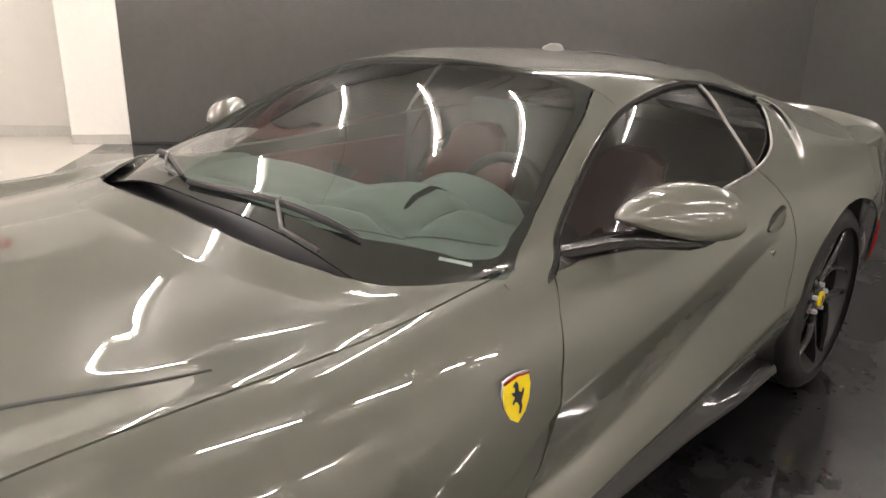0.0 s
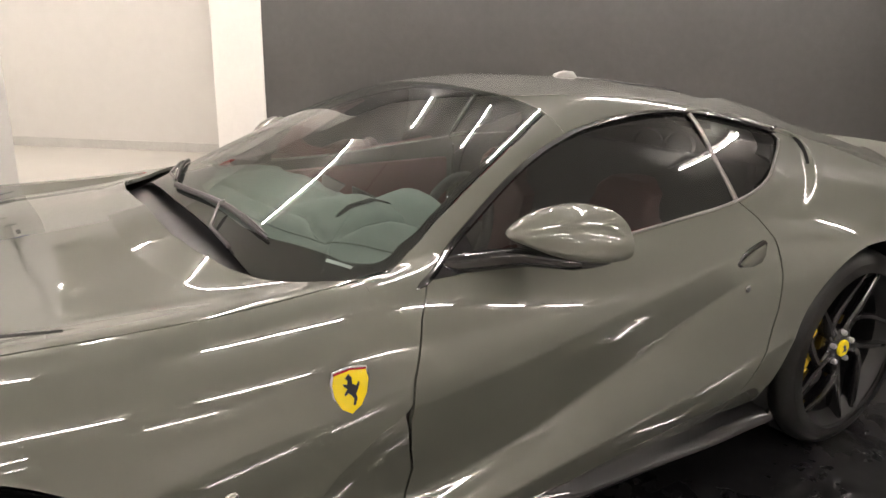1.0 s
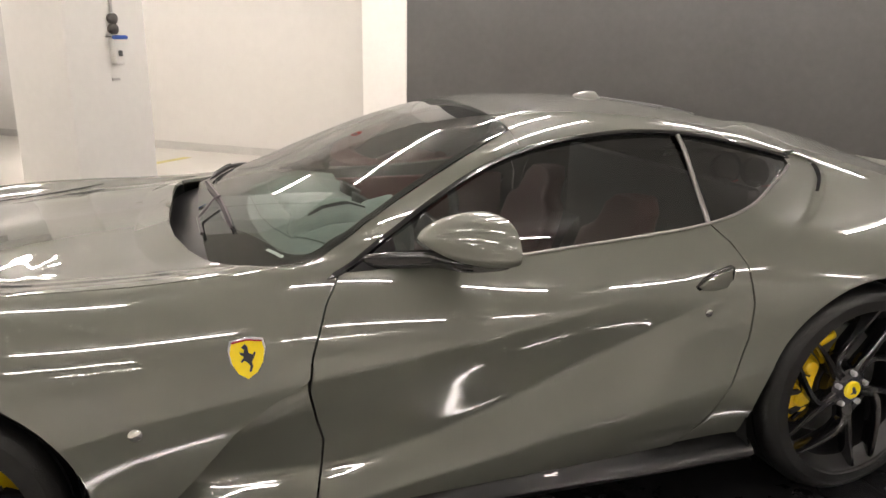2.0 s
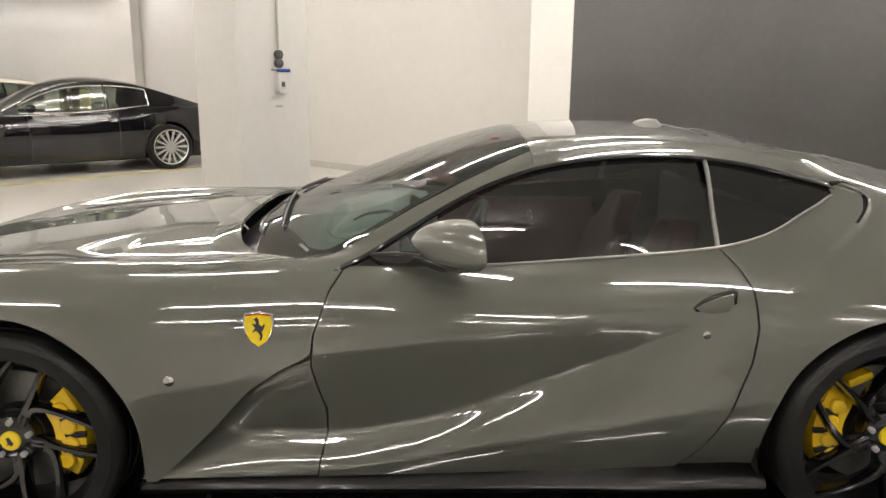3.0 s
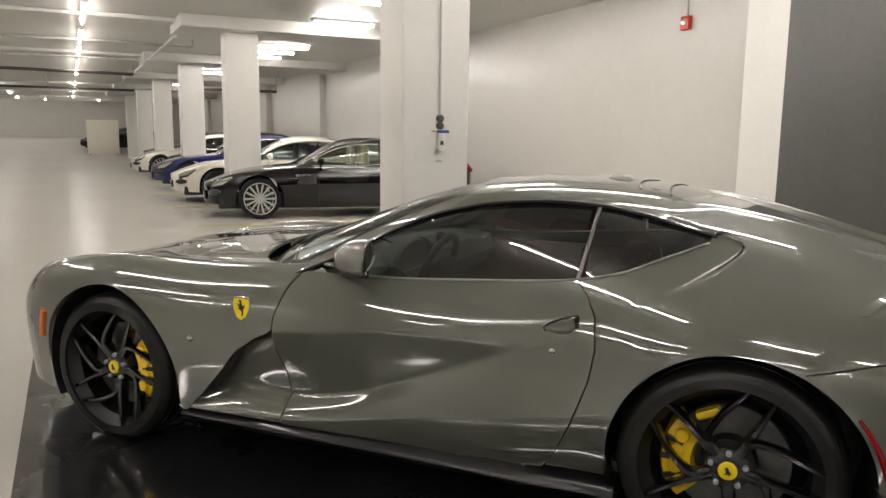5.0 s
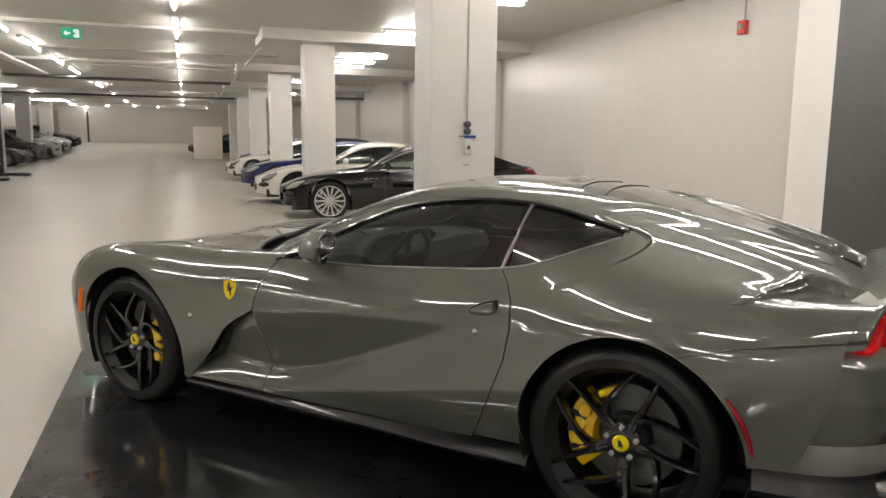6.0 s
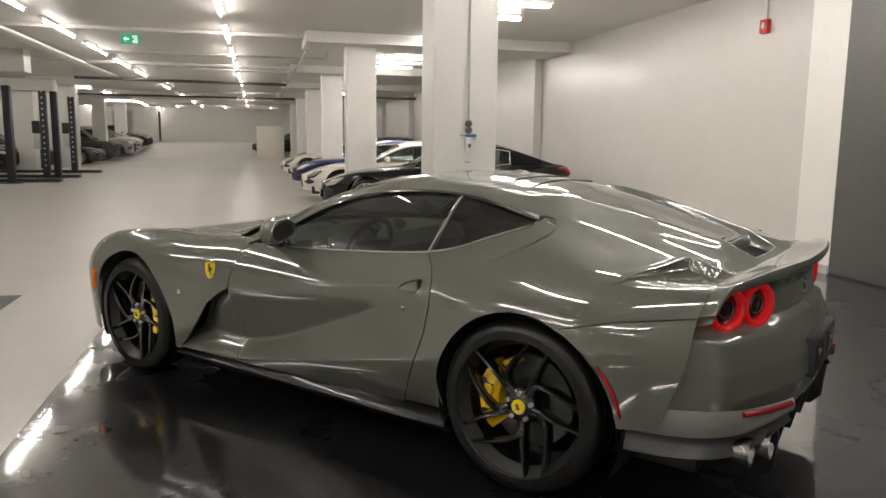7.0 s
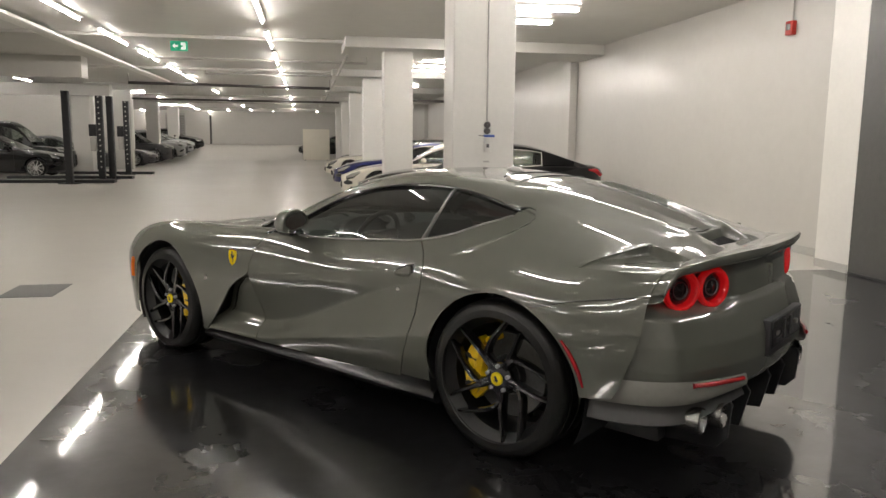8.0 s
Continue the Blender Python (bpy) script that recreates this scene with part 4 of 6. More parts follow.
# ---- wheels ----
def wheel(name, cx, cz, radius, width, rim_r, side, label):
    """Tyre, five forked spokes, hub, brake disc and caliper; the face looks along -y for side 1."""
    w = thing_part(name, car, label)
    w.matrix_basis = Matrix.Translation((cx, -side * (0.955 - width / 2 + 0.012), cz)) @ (Matrix() if side > 0 else pose(0, 0, 0, 0, 0, 180))
    h = width / 2
    prof = [(rim_r - 0.012, h - 0.012), (rim_r + 0.02, h), (radius - 0.075, h + 0.006), (radius - 0.028, h - 0.004), (radius - 0.008, h - 0.022), (radius, h - 0.045)]
    for g in (-0.55, 0.0, 0.55):
        y = -g * h
        prof += [(radius, y + 0.006), (radius - 0.007, y + 0.005), (radius - 0.007, y - 0.005), (radius, y - 0.006)]
    prof += [(radius, -h + 0.045), (radius - 0.008, -h + 0.022), (radius - 0.028, -h + 0.004), (radius - 0.075, -h - 0.006), (rim_r + 0.02, -h), (rim_r + 0.008, -h + 0.004), (rim_r - 0.012, -h + 0.012)]
    part("tyre", lathe_bm(prof, 96), RUBBER, w, "low black tyre", sharp=30)
    rim = part("rim", lathe_bm([(rim_r - 0.014, h), (rim_r - 0.03, h - 0.02), (rim_r - 0.05, 0.02), (rim_r - 0.045, -h + 0.06), (rim_r - 0.016, -h + 0.03), (rim_r - 0.004, -h + 0.006), (rim_r + 0.008, -h - 0.001), (rim_r + 0.012, -h + 0.006)], 96), BARREL, w, "dark wheel barrel", sharp=35)
    face_y = -h + 0.022
    for k in range(5):
        a = 2 * math.pi * k / 5 + math.radians(59)
        bm = bmesh.new()
        for fork in (-1, 1):
            # the spokes are swept: one arm runs on almost straight, the other bends away from the stem
            turn = math.radians(4 if fork > 0 else -52)
            end_r, end_s = (rim_r - 0.010) * math.cos(turn), (rim_r - 0.010) * math.sin(turn)
            knee = (0.175, 0.004) if fork > 0 else (0.158, -0.014)
            pts = []
            for t in (0.0, 0.5, 1.0):
                pts.append((0.035 + 0.073 * t, fork * 0.007, face_y + 0.024 - 0.004 * t, 0.0175 - 0.002 * t))
            for t in (0.12, 0.25, 0.4, 0.55, 0.7, 0.85, 1.0):
                r0, r1, r2 = (1 - t) ** 2, 2 * t * (1 - t), t * t
                pts.append((r0 * 0.108 + r1 * knee[0] + r2 * end_r, r0 * fork * 0.007 + r1 * knee[1] + r2 * end_s, face_y + 0.020 * (1 - t) ** 1.3, 0.0150 - 0.0055 * t))
            rings = []
            for i, (r, sp, yy, hw) in enumerate(pts):
                j = min(i + 1, len(pts) - 1)
                i0 = max(i - 1, 0)
                dr, ds = pts[j][0] - pts[i0][0], pts[j][1] - pts[i0][1]
                ln = math.hypot(dr, ds)
                nr, ns = -ds / ln, dr / ln
                ring = []
                for (u, d) in ((-0.8, 0.045), (-1, 0.006), (-0.5, -0.004), (0.5, -0.004), (1, 0.006), (0.8, 0.045)):
                    rr, ss = r + nr * hw * u, sp + ns * hw * u
                    ring.append(bm.verts.new((rr * math.cos(a) - ss * math.sin(a), yy + d, rr * math.sin(a) + ss * math.cos(a))))
                rings.append(ring)
            for r0, r1 in zip(rings, rings[1:]):
                for q in range(5):
                    bm.faces.new((r0[q], r0[q + 1], r1[q + 1], r1[q]))
                bm.faces.new((r0[5], r0[0], r1[0], r1[5]))
            bm.faces.new(rings[0])
            bm.faces.new(rings[-1])
        bmesh.ops.recalc_face_normals(bm, faces=bm.faces[:])
        part("spoke", bm, RIM, w, "black forked spoke", sharp=50)
        b = 2 * math.pi * k / 5 - math.pi / 2 + math.pi / 5
        bolt = part("wheel_bolt", lathe_bm([(0.0095, 0.02), (0.0095, -0.001), (0.007, -0.004), (0.001, -0.004)], 10), BOLT, w, "bright wheel bolt")
        bolt.matrix_basis = Matrix.Translation((0.057 * math.cos(b), face_y + 0.008, 0.057 * math.sin(b)))
    part("hub", lathe_bm([(0.075, 0.05), (0.078, face_y + 0.05), (0.070, face_y + 0.024), (0.045, face_y + 0.014), (0.034, face_y + 0.012), (0.001, face_y + 0.012)], 40), RIM, w)
    cap = part("centre_cap", lathe_bm([(0.031, face_y + 0.018), (0.031, face_y + 0.006), (0.028, face_y + 0.003), (0.001, face_y + 0.002)], 32), BADGE_YELLOW, w, "yellow round centre cap")
    part("cap_mark", prism_bm([(-0.012, -0.012), (-0.004, -0.006), (-0.006, 0.004), (-0.010, 0.010), (-0.002, 0.015), (0.004, 0.008), (0.006, 0.0), (0.012, -0.004), (0.006, -0.014), (0.001, -0.009)], face_y - 0.0005, face_y + 0.003), BLACK_PLASTIC, cap, "small dark emblem shape")
    part("brake_disc", lathe_bm([(0.08, -0.02), (0.195, -0.02), (0.197, -0.017), (0.197, 0.012), (0.195, 0.015), (0.08, 0.015)], 64), STEEL, w, "drilled steel brake disc")
    part("disc_bell", lathe_bm([(0.001, -0.055), (0.085, -0.055), (0.095, -0.018)], 40), BARREL, w)
    cal = bmesh.new()
    ring = []
    for t in np.linspace(-0.74, 0.74, 15):
        ang = t + (0.05 if cx < 0 else math.pi + 0.0) * 1.0
        if side < 0:
            ang = math.pi - ang
        row = []
        for rr, yy in ((0.112, -0.030), (0.122, -0.072), (0.165, -0.080), (0.216, -0.074), (0.224, -0.05), (0.224, 0.03), (0.15, 0.03)):
            k2 = 1 - 0.25 * abs(t / 0.74) ** 6
            row.append(cal.verts.new((rr * math.cos(ang), yy * k2, rr * math.sin(ang))))
        ring.append(row)
    for r0, r1 in zip(ring, ring[1:]):
        for q in range(len(r0)):
            cal.faces.new((r0[q], r0[(q + 1) % len(r0)], r1[(q + 1) % len(r0)], r1[q]))
    cal.faces.new(ring[0])
    cal.faces.new(ring[-1])
    bmesh.ops.recalc_face_normals(cal, faces=cal.faces[:])
    body = part("brake_caliper", cal, YELLOW, w, "yellow brake caliper")
    for t in (-0.50, -0.17, 0.17, 0.50):
        ang = t + (0.05 if cx < 0 else math.pi)
        ang = math.pi - ang if side < 0 else ang
        knob = part("piston_cover", lathe_bm([(0.026, 0.0), (0.026, -0.010), (0.021, -0.015), (0.001, -0.016)], 18), YELLOW, body)
        knob.matrix_basis = Matrix.Translation((0.172 * math.cos(ang), -0.074, 0.172 * math.sin(ang)))
    for t in (-0.335, 0.0, 0.335):
        ang = t + (0.05 if cx < 0 else math.pi)
        ang = math.pi - ang if side < 0 else ang
        slot = part("caliper_gap", box_bm(-0.030, 0.034, -0.004, 0.010, -0.010, 0.010, 0.003), BARREL, body, "dark gap between the pistons")
        slot.matrix_basis = Matrix.Translation((0.185 * math.cos(ang), -0.079, 0.185 * math.sin(ang))) @ pose(0, 0, 0, 0, -math.degrees(ang), 0)
    if cx > 0:
        a = 2.0 if side > 0 else math.pi - 2.0
        small = part("parking_caliper", box_bm(-0.042, 0.042, -0.06, 0.02, -0.015, 0.015, 0.010), YELLOW, w, "small yellow parking brake caliper")
        small.matrix_basis = Matrix.Translation((0.178 * math.cos(a), 0, 0.178 * math.sin(a))) @ pose(0, 0, 0, 0, 90 - math.degrees(a), 0)
    return w


def thing_part(name, parent, label=""):
    """A carrier for a part that is made of sub-parts."""
    ob = new(name)
    ob.parent = parent
    ob.empty_display_size = 0.1
    return tagged(ob, label) if label else ob


for side in (1, -1):
    wheel("front_wheel", *AXLE_F, 0.350, 0.262, 0.294, side, "black five-spoke alloy wheel with yellow caliper")
    wheel("rear_wheel", *AXLE_R, 0.364, 0.300, 0.300, side, "black five-spoke alloy wheel with yellow caliper")

# wheel housings, floor pan and dark side skirts
for sgn in (1, -1):
    for arc, w in ((ARCH_F, 0.30), (ARCH_R, 0.34)):
        bm = bmesh.new()
        rows = []
        for a in np.linspace(-0.15 * math.pi, 1.15 * math.pi, 40):
            rows.append([bm.verts.new((arc[0] + (arc[2] + 0.008) * math.cos(a), -sgn * y, arc[1] + (arc[2] + 0.008) * math.sin(a))) for y in (0.93, 0.955 - w - 0.05, 0.5)])
        for r0, r1 in zip(rows, rows[1:]):
            for q in range(2):
                bm.faces.new((r0[q], r0[q + 1], r1[q + 1], r1[q]))
        bm.faces.new([r[2] for r in rows])
        part("wheel_housing", bm, BLACK_PLASTIC, car, "black wheel arch liner")
    P = np.zeros((60, 8, 3))
    for i, x in enumerate(np.linspace(-0.97, 0.99, 60)):
        up = 0.05 * smooth(0.45, 0.95, x)
        out = 0.02 * smooth(0.35, 0.75, x)
        for j, (dy, z) in enumerate([(0.85, 0.25), (0.88, 0.225), (0.890 + out, 0.205 + up * 0.4), (0.915 + out, 0.190 + up * 0.3), (0.920 + out, 0.176 + up * 0.2), (0.90, 0.150), (0.88, 0.14), (0.80, 0.14)]):
            P[i, j] = (x, -sgn * dy, z)
    sheet("side_skirt", P, SKIRT, car, "glossy black side skirt", flange=0.0)
part("underbody", box_bm(-2.1, 2.0, -0.62, 0.62, 0.13, 0.20, 0.02), BLACK_PLASTIC, car)

# seams of the rear wing
for sgn in (1, -1):
    pts = []
    for x, z in zip(np.linspace(1.56, 2.04, 20), np.interp(np.linspace(1.56, 2.04, 20), [1.56, 1.75, 2.06], [0.735, 0.785, 0.832])):
        p = surface(x, find_s(x, z, CABIN, 2, 0, 0.55), CABIN)
        pts.append((x, sgn * (p[1] + 0.001), z))
    part("wing_seam", tube_bm(pts, 0.0035, 6), BLACK_PLASTIC, car, "fine dark gap between wing and bumper")


# ---- cabin of the coupe ----
def loft_bm(rings, close=True):
    bm = bmesh.new()
    rows = [[bm.verts.new(p) for p in r] for r in rings]
    n = len(rows[0])
    for a, b in zip(rows, rows[1:]):
        for q in range(n if close else n - 1):
            bm.faces.new((a[q], a[(q + 1) % n], b[(q + 1) % n], b[q]))
    if close:
        bm.faces.new(rows[0])
        bm.faces.new(rows[-1])
    bmesh.ops.recalc_face_normals(bm, faces=bm.faces[:])
    return bm


part("cabin_floor", box_bm(-0.75, 1.25, -0.80, 0.80, 0.22, 0.27, 0.02), DARK_LEATHER, car)
part("firewall", box_bm(-0.80, -0.74, -0.80, 0.80, 0.25, 0.84, 0.01), DARK_LEATHER, car)
part("rear_bulkhead", box_bm(1.08, 1.14, -0.66, 0.66, 0.25, 1.0, 0.02), DARK_LEATHER, car)
for sgn in (1, -1):
    part("door_card", box_bm(-0.30, 0.78, sgn * 0.80 - 0.02, sgn * 0.80 + 0.02, 0.28, 0.84, 0.015), RED_LEATHER, car, "red leather door lining")
FOLD_UPPER = [(-0.41, 0.50), (-0.404, 0.105), (-0.388, -0.016), (-0.380, -0.12), (-0.382, -0.25), (-0.391, -0.333), (-0.410, -0.405), (-0.398, -0.465), (-0.345, -0.488), (-0.285, -0.482), (-0.13, -0.490), (-0.06, -0.510)]
FOLD_LOWER = [(-0.485, 0.55), (-0.475, 0.0), (-0.462, -0.20), (-0.449, -0.325), (-0.424, -0.425), (-0.395, -0.482), (-0.339, -0.544), (-0.262, -0.620), (-0.20, -0.655)]


def off_line(x, y, way):
    """Distance from a line drawn on the plan."""
    best = 9.0
    for (ax, ay), (bx, by) in zip(way, way[1:]):
        dx, dy = bx - ax, by - ay
        t = min(1.0, max(0.0, ((x - ax) * dx + (y - ay) * dy) / (dx * dx + dy * dy)))
        best = min(best, math.hypot(x - ax - t * dx, y - ay - t * dy))
    return best


def dash_z(x, y):
    """The padded top of the dashboard, with a hood before the wheel and two sewn folds."""
    b = 0.02 * math.cos(y * 3.2)
    hump = 0.03 + 0.055 * math.exp(-((y + 0.36) / 0.17) ** 2) + 0.010 * math.exp(-((y - 0.40) / 0.22) ** 2) - 0.020 * math.exp(-((abs(y) - 0.64) / 0.10) ** 2) - 0.014 * math.exp(-((y + 0.08) / 0.06) ** 2)
    z = float(np.interp(x, [-0.76, -0.72, -0.5, -0.3, -0.22, -0.08], [0.78, 0.825, 0.862 + b, 0.872 + b + hump, 0.878 + b + hump, 0.848 + 0.8 * hump]))
    z -= 0.013 * math.exp(-(off_line(x, y, FOLD_UPPER) / 0.012) ** 2) + 0.008 * math.exp(-(off_line(x, y, FOLD_LOWER) / 0.008) ** 2)
    front = float(np.interp(y, [p[1] for p in FOLD_LOWER[::-1]], [p[0] for p in FOLD_LOWER[::-1]]))
    return z - 0.010 * (1 - smooth(front - 0.012, front, x))


rings = []
for y in np.linspace(-0.76, 0.76, 111):
    top_line = [(x, y, dash_z(x, y)) for x in np.linspace(-0.72, -0.08, 62)]
    rings.append([(-0.76, y, 0.78)] + top_line + [(-0.05, y, 0.79), (-0.13, y, 0.68), (-0.30, y, 0.60), (-0.70, y, 0.58)])
part("dashboard", loft_bm(rings), GREY_LEATHER, car, "grey-green leather dashboard")
for way in (FOLD_UPPER, FOLD_LOWER):
    curve = Spline(range(len(way)), np.array(way))
    pts = [curve(t) for t in np.linspace(0, len(way) - 1, 90)]
    part("dash_fold", tube_bm([(p[0], p[1], dash_z(p[0], p[1]) - 0.0006) for p in pts], 0.0022, 6), DARK_LEATHER, car, "dark sewn fold in the dashboard leather")

# instrument hood, its slot, and the middle vents
part("instrument_hood", loft_bm([[(x, -0.37 + w * math.cos(a), 0.868 + h * max(-0.3, math.sin(a))) for a in np.linspace(0, 2 * math.pi, 28, endpoint=False)] for x, w, h in ((-0.20, 0.10, 0.06), (-0.14, 0.18, 0.092), (-0.06, 0.205, 0.108), (-0.045, 0.195, 0.100), (-0.07, 0.18, 0.09))]), GREY_LEATHER, car, "rounded instrument hood in grey leather")
rings = []
for t in np.linspace(0, 1, 14):
    x, y, w = -0.345 + 0.195 * t, -0.413 + 0.035 * t, 0.003 + 0.011 * math.sin(math.pi * t) ** 0.7
    rings.append([(x - 0.3 * q * w, y + q * w, dash_z(x, y) + h) for q, h in ((-1, 0.0), (-0.6, 0.004), (0.6, 0.005), (1, 0.0), (0, -0.006))])
part("hood_slot", loft_bm(rings), BLACK_GLOSS, car, "glossy black slot in the instrument hood")
for y in (-0.12, 0.12):
    vent = part("dash_vent", lathe_bm([(0.030, 0.02), (0.042, -0.01), (0.046, -0.014), (0.042, -0.018), (0.030, -0.008), (0.001, 0.0)], 24), BLACK_PLASTIC, car, "round dashboard air vent")
    vent.matrix_basis = Matrix.Translation((-0.12, y, 0.912)) @ pose(0, 0, 0, -60, 0, 90)


def seat(y):
    base = [[(x, y + w * math.copysign(abs(math.cos(a)) ** 0.6, math.cos(a)), z + h * math.copysign(abs(math.sin(a)) ** 0.6, math.sin(a)))
             for a in np.linspace(0, 2 * math.pi, 20, endpoint=False)] for x, w, z, h in ((0.12, 0.22, 0.44, 0.04), (0.18, 0.25, 0.44, 0.08), (0.50, 0.25, 0.42, 0.09), (0.66, 0.23, 0.42, 0.08))]
    part("seat_cushion", loft_bm(base), RED_LEATHER, car, "red leather seat cushion")
    back = []
    for t in np.linspace(0, 1, 14):
        z, x = 0.42 + 0.51 * t, 0.68 + 0.18 * t
        w = 0.255 * (1 - 0.10 * t) * (1 - 0.42 * smooth(0.68, 0.80, t)) * (1 - 0.4 * smooth(0.94, 1.0, t))
        d = 0.075 * (1 - 0.3 * t)
        back.append([(x + d * math.copysign(abs(math.sin(a)) ** 0.6, math.sin(a)) - 0.03 * abs(math.cos(a)), y + w * math.copysign(abs(math.cos(a)) ** 0.6, math.cos(a)), z) for a in np.linspace(0, 2 * math.pi, 24, endpoint=False)])
    part("seat_back", loft_bm(back), RED_LEATHER, car, "red leather bucket seat back with head rest")


seat(-0.37)
seat(0.37)
part("centre_tunnel", box_bm(-0.30, 1.0, -0.10, 0.10, 0.26, 0.58, 0.04), DARK_LEATHER, car)
wheel_rim = [(0.17 * math.cos(a), 0.17 * math.sin(a), 0.0) for a in np.linspace(0, 2 * math.pi, 33)]
sw = part("steering_wheel", tube_bm(wheel_rim, 0.016, 10), BLACK_PLASTIC, car, "black flat steering wheel")
sw.matrix_basis = Matrix.Translation((0.06, -0.37, 0.84)) @ pose(0, 0, 0, 0, -68, 0)
part("steering_boss", box_bm(-0.055, 0.055, -0.15, 0.15, -0.03, 0.01, 0.02), BLACK_PLASTIC, sw)
part("roof_lining", loft_bm([[tuple(surface(x, s, CABIN) * np.array([1, m, 1]) - np.array([0, 0, 0.03])) for m, s in [(1, t) for t in np.linspace(0.80, 1, 8)] + [(-1, t) for t in np.linspace(1, 0.80, 8)[1:]]] for x in np.linspace(0.30, 1.0, 10)], False), DARK_LEATHER, car)

# scuttle below the screen, wipers
rings = []
for y in np.linspace(-0.80, 0.80, 31):
    xc = float(cowl(y))
    rings.append([(xc - 0.03, y, 0.845), (xc + 0.05, y, 0.872 - 0.02 * abs(y)), (xc + 0.11, y, 0.90 - 0.03 * abs(y)), (xc + 0.17, y, 0.885), (xc + 0.30, y, 0.86)])
part("scuttle", loft_bm(rings, False), SCUTTLE, car, "black plastic scuttle under the windscreen")

for ya, xa, yb, xb in ((0.13, -0.640, -0.515, -0.578), (0.66, -0.47, 0.19, -0.625)):
    pts = [screen_point(xa + (xb - xa) * t, ya + (yb - ya) * t, 0.010) for t in np.linspace(0, 1, 13)]
    blade = part("wiper_blade", tube_bm(pts, [0.008] * 11 + [0.007, 0.003], 8), BLACK_PLASTIC, car, "black wiper blade")
    part("blade_spine", tube_bm([(p[0] + 0.004, p[1], p[2] + 0.007) for p in pts], [0.0022] + [0.0038] * 10 + [0.003, 0.001], 6), WIPER, blade, "spine of the blade, its sheen put into the grey")
    mid = pts[7] if yb < 0 else pts[6]
    knee = screen_point(mid[0] - 0.062, mid[1] - 0.10, 0.014)
    foot = (knee[0] + 0.006, knee[1] - 0.13, knee[2] - 0.024)
    part("wiper_arm", tube_bm([foot, (knee[0] - 0.004, knee[1] - 0.02, knee[2] - 0.001), (knee[0], knee[1], knee[2]), (mid[0] - 0.012, mid[1] - 0.012, mid[2] + 0.010), (mid[0] + 0.004, mid[1], mid[2] + 0.012)], [0.0055, 0.005, 0.005, 0.004, 0.004], 8), WIPER, car, "wiper arm with its sheen put into the grey")


# ---- mirrors, badges, lamps and handles ----
def mirror(sgn):
    """A wedge that swells backwards and ends in an upright cut with the glass in it."""
    rings = []
    for x, cy, hy, cz, hz in ((-0.126, 0.945, 0.014, 0.974, 0.006), (-0.120, 0.948, 0.040, 0.975, 0.018), (-0.104, 0.956, 0.072, 0.978, 0.036), (-0.078, 0.966, 0.098, 0.982, 0.054),
                              (-0.045, 0.975, 0.114, 0.986, 0.067), (-0.010, 0.981, 0.122, 0.988, 0.074), (0.022, 0.982, 0.124, 0.988, 0.076), (0.040, 0.982, 0.122, 0.988, 0.074), (0.045, 0.982, 0.116, 0.988, 0.068), (0.036, 0.982, 0.110, 0.988, 0.062)):
        ring = []
        for a in np.linspace(0, 2 * math.pi, 72, endpoint=False):
            c, d = math.cos(a), math.sin(a)
            if d >= 0:
                rise = (1 - abs(c) ** (3.8 if c > 0 else 1.75)) ** (0.54 if c > 0 else 0.62)
                z = -0.30 * hz + 1.12 * hz * rise
            else:
                z = -0.30 * hz - 0.50 * hz * (1 - abs(c) ** 5.0) ** 0.50 * (0.78 + 0.22 * c)
            ring.append((x + 0.30 * c * hy, -sgn * (cy + hy * c), cz - 0.06 * hy * c + z))
        rings.append(ring)
    shell = part("door_mirror", loft_bm(rings), PAINT, car, "body-coloured door mirror housing")
    part("mirror_glass", loft_bm([[(0.041 + 0.30 * 0.106 * math.cos(a) * r + o, -sgn * (0.982 + 0.100 * math.cos(a) * r), 0.984 + 0.048 * math.sin(a) * r) for a in np.linspace(0, 2 * math.pi, 24, endpoint=False)] for o, r in ((-0.004, 1.0), (0.0, 0.98), (0.0, 0.02))]), CHROME, shell, "mirror glass")
    part("mirror_base", loft_bm([[(x0 + w * math.copysign(abs(math.cos(a)) ** 0.6, math.cos(a)), -sgn * y, z + h * math.copysign(abs(math.sin(a)) ** 0.55, math.sin(a))) for a in np.linspace(0, 2 * math.pi, 28, endpoint=False)] for x0, w, y, z, h in ((-0.175, 0.090, 0.826, 0.897, 0.024), (-0.145, 0.075, 0.86, 0.905, 0.025), (-0.10, 0.058, 0.89, 0.911, 0.024), (-0.05, 0.055, 0.93, 0.918, 0.022), (-0.02, 0.062, 0.98, 0.922, 0.020), (0.01, 0.060, 1.03, 0.924, 0.018), (0.02, 0.050, 1.05, 0.926, 0.012))]), BLACK_GLOSS, car, "gloss black mirror stalk")


mirror(1)
mirror(-1)


def flank(x, z, dent=1.0, lines=None):
    lines = lines or CABIN
    return surface(x, find_s(x, z, lines, 2, 0, 0.55), lines, dent)


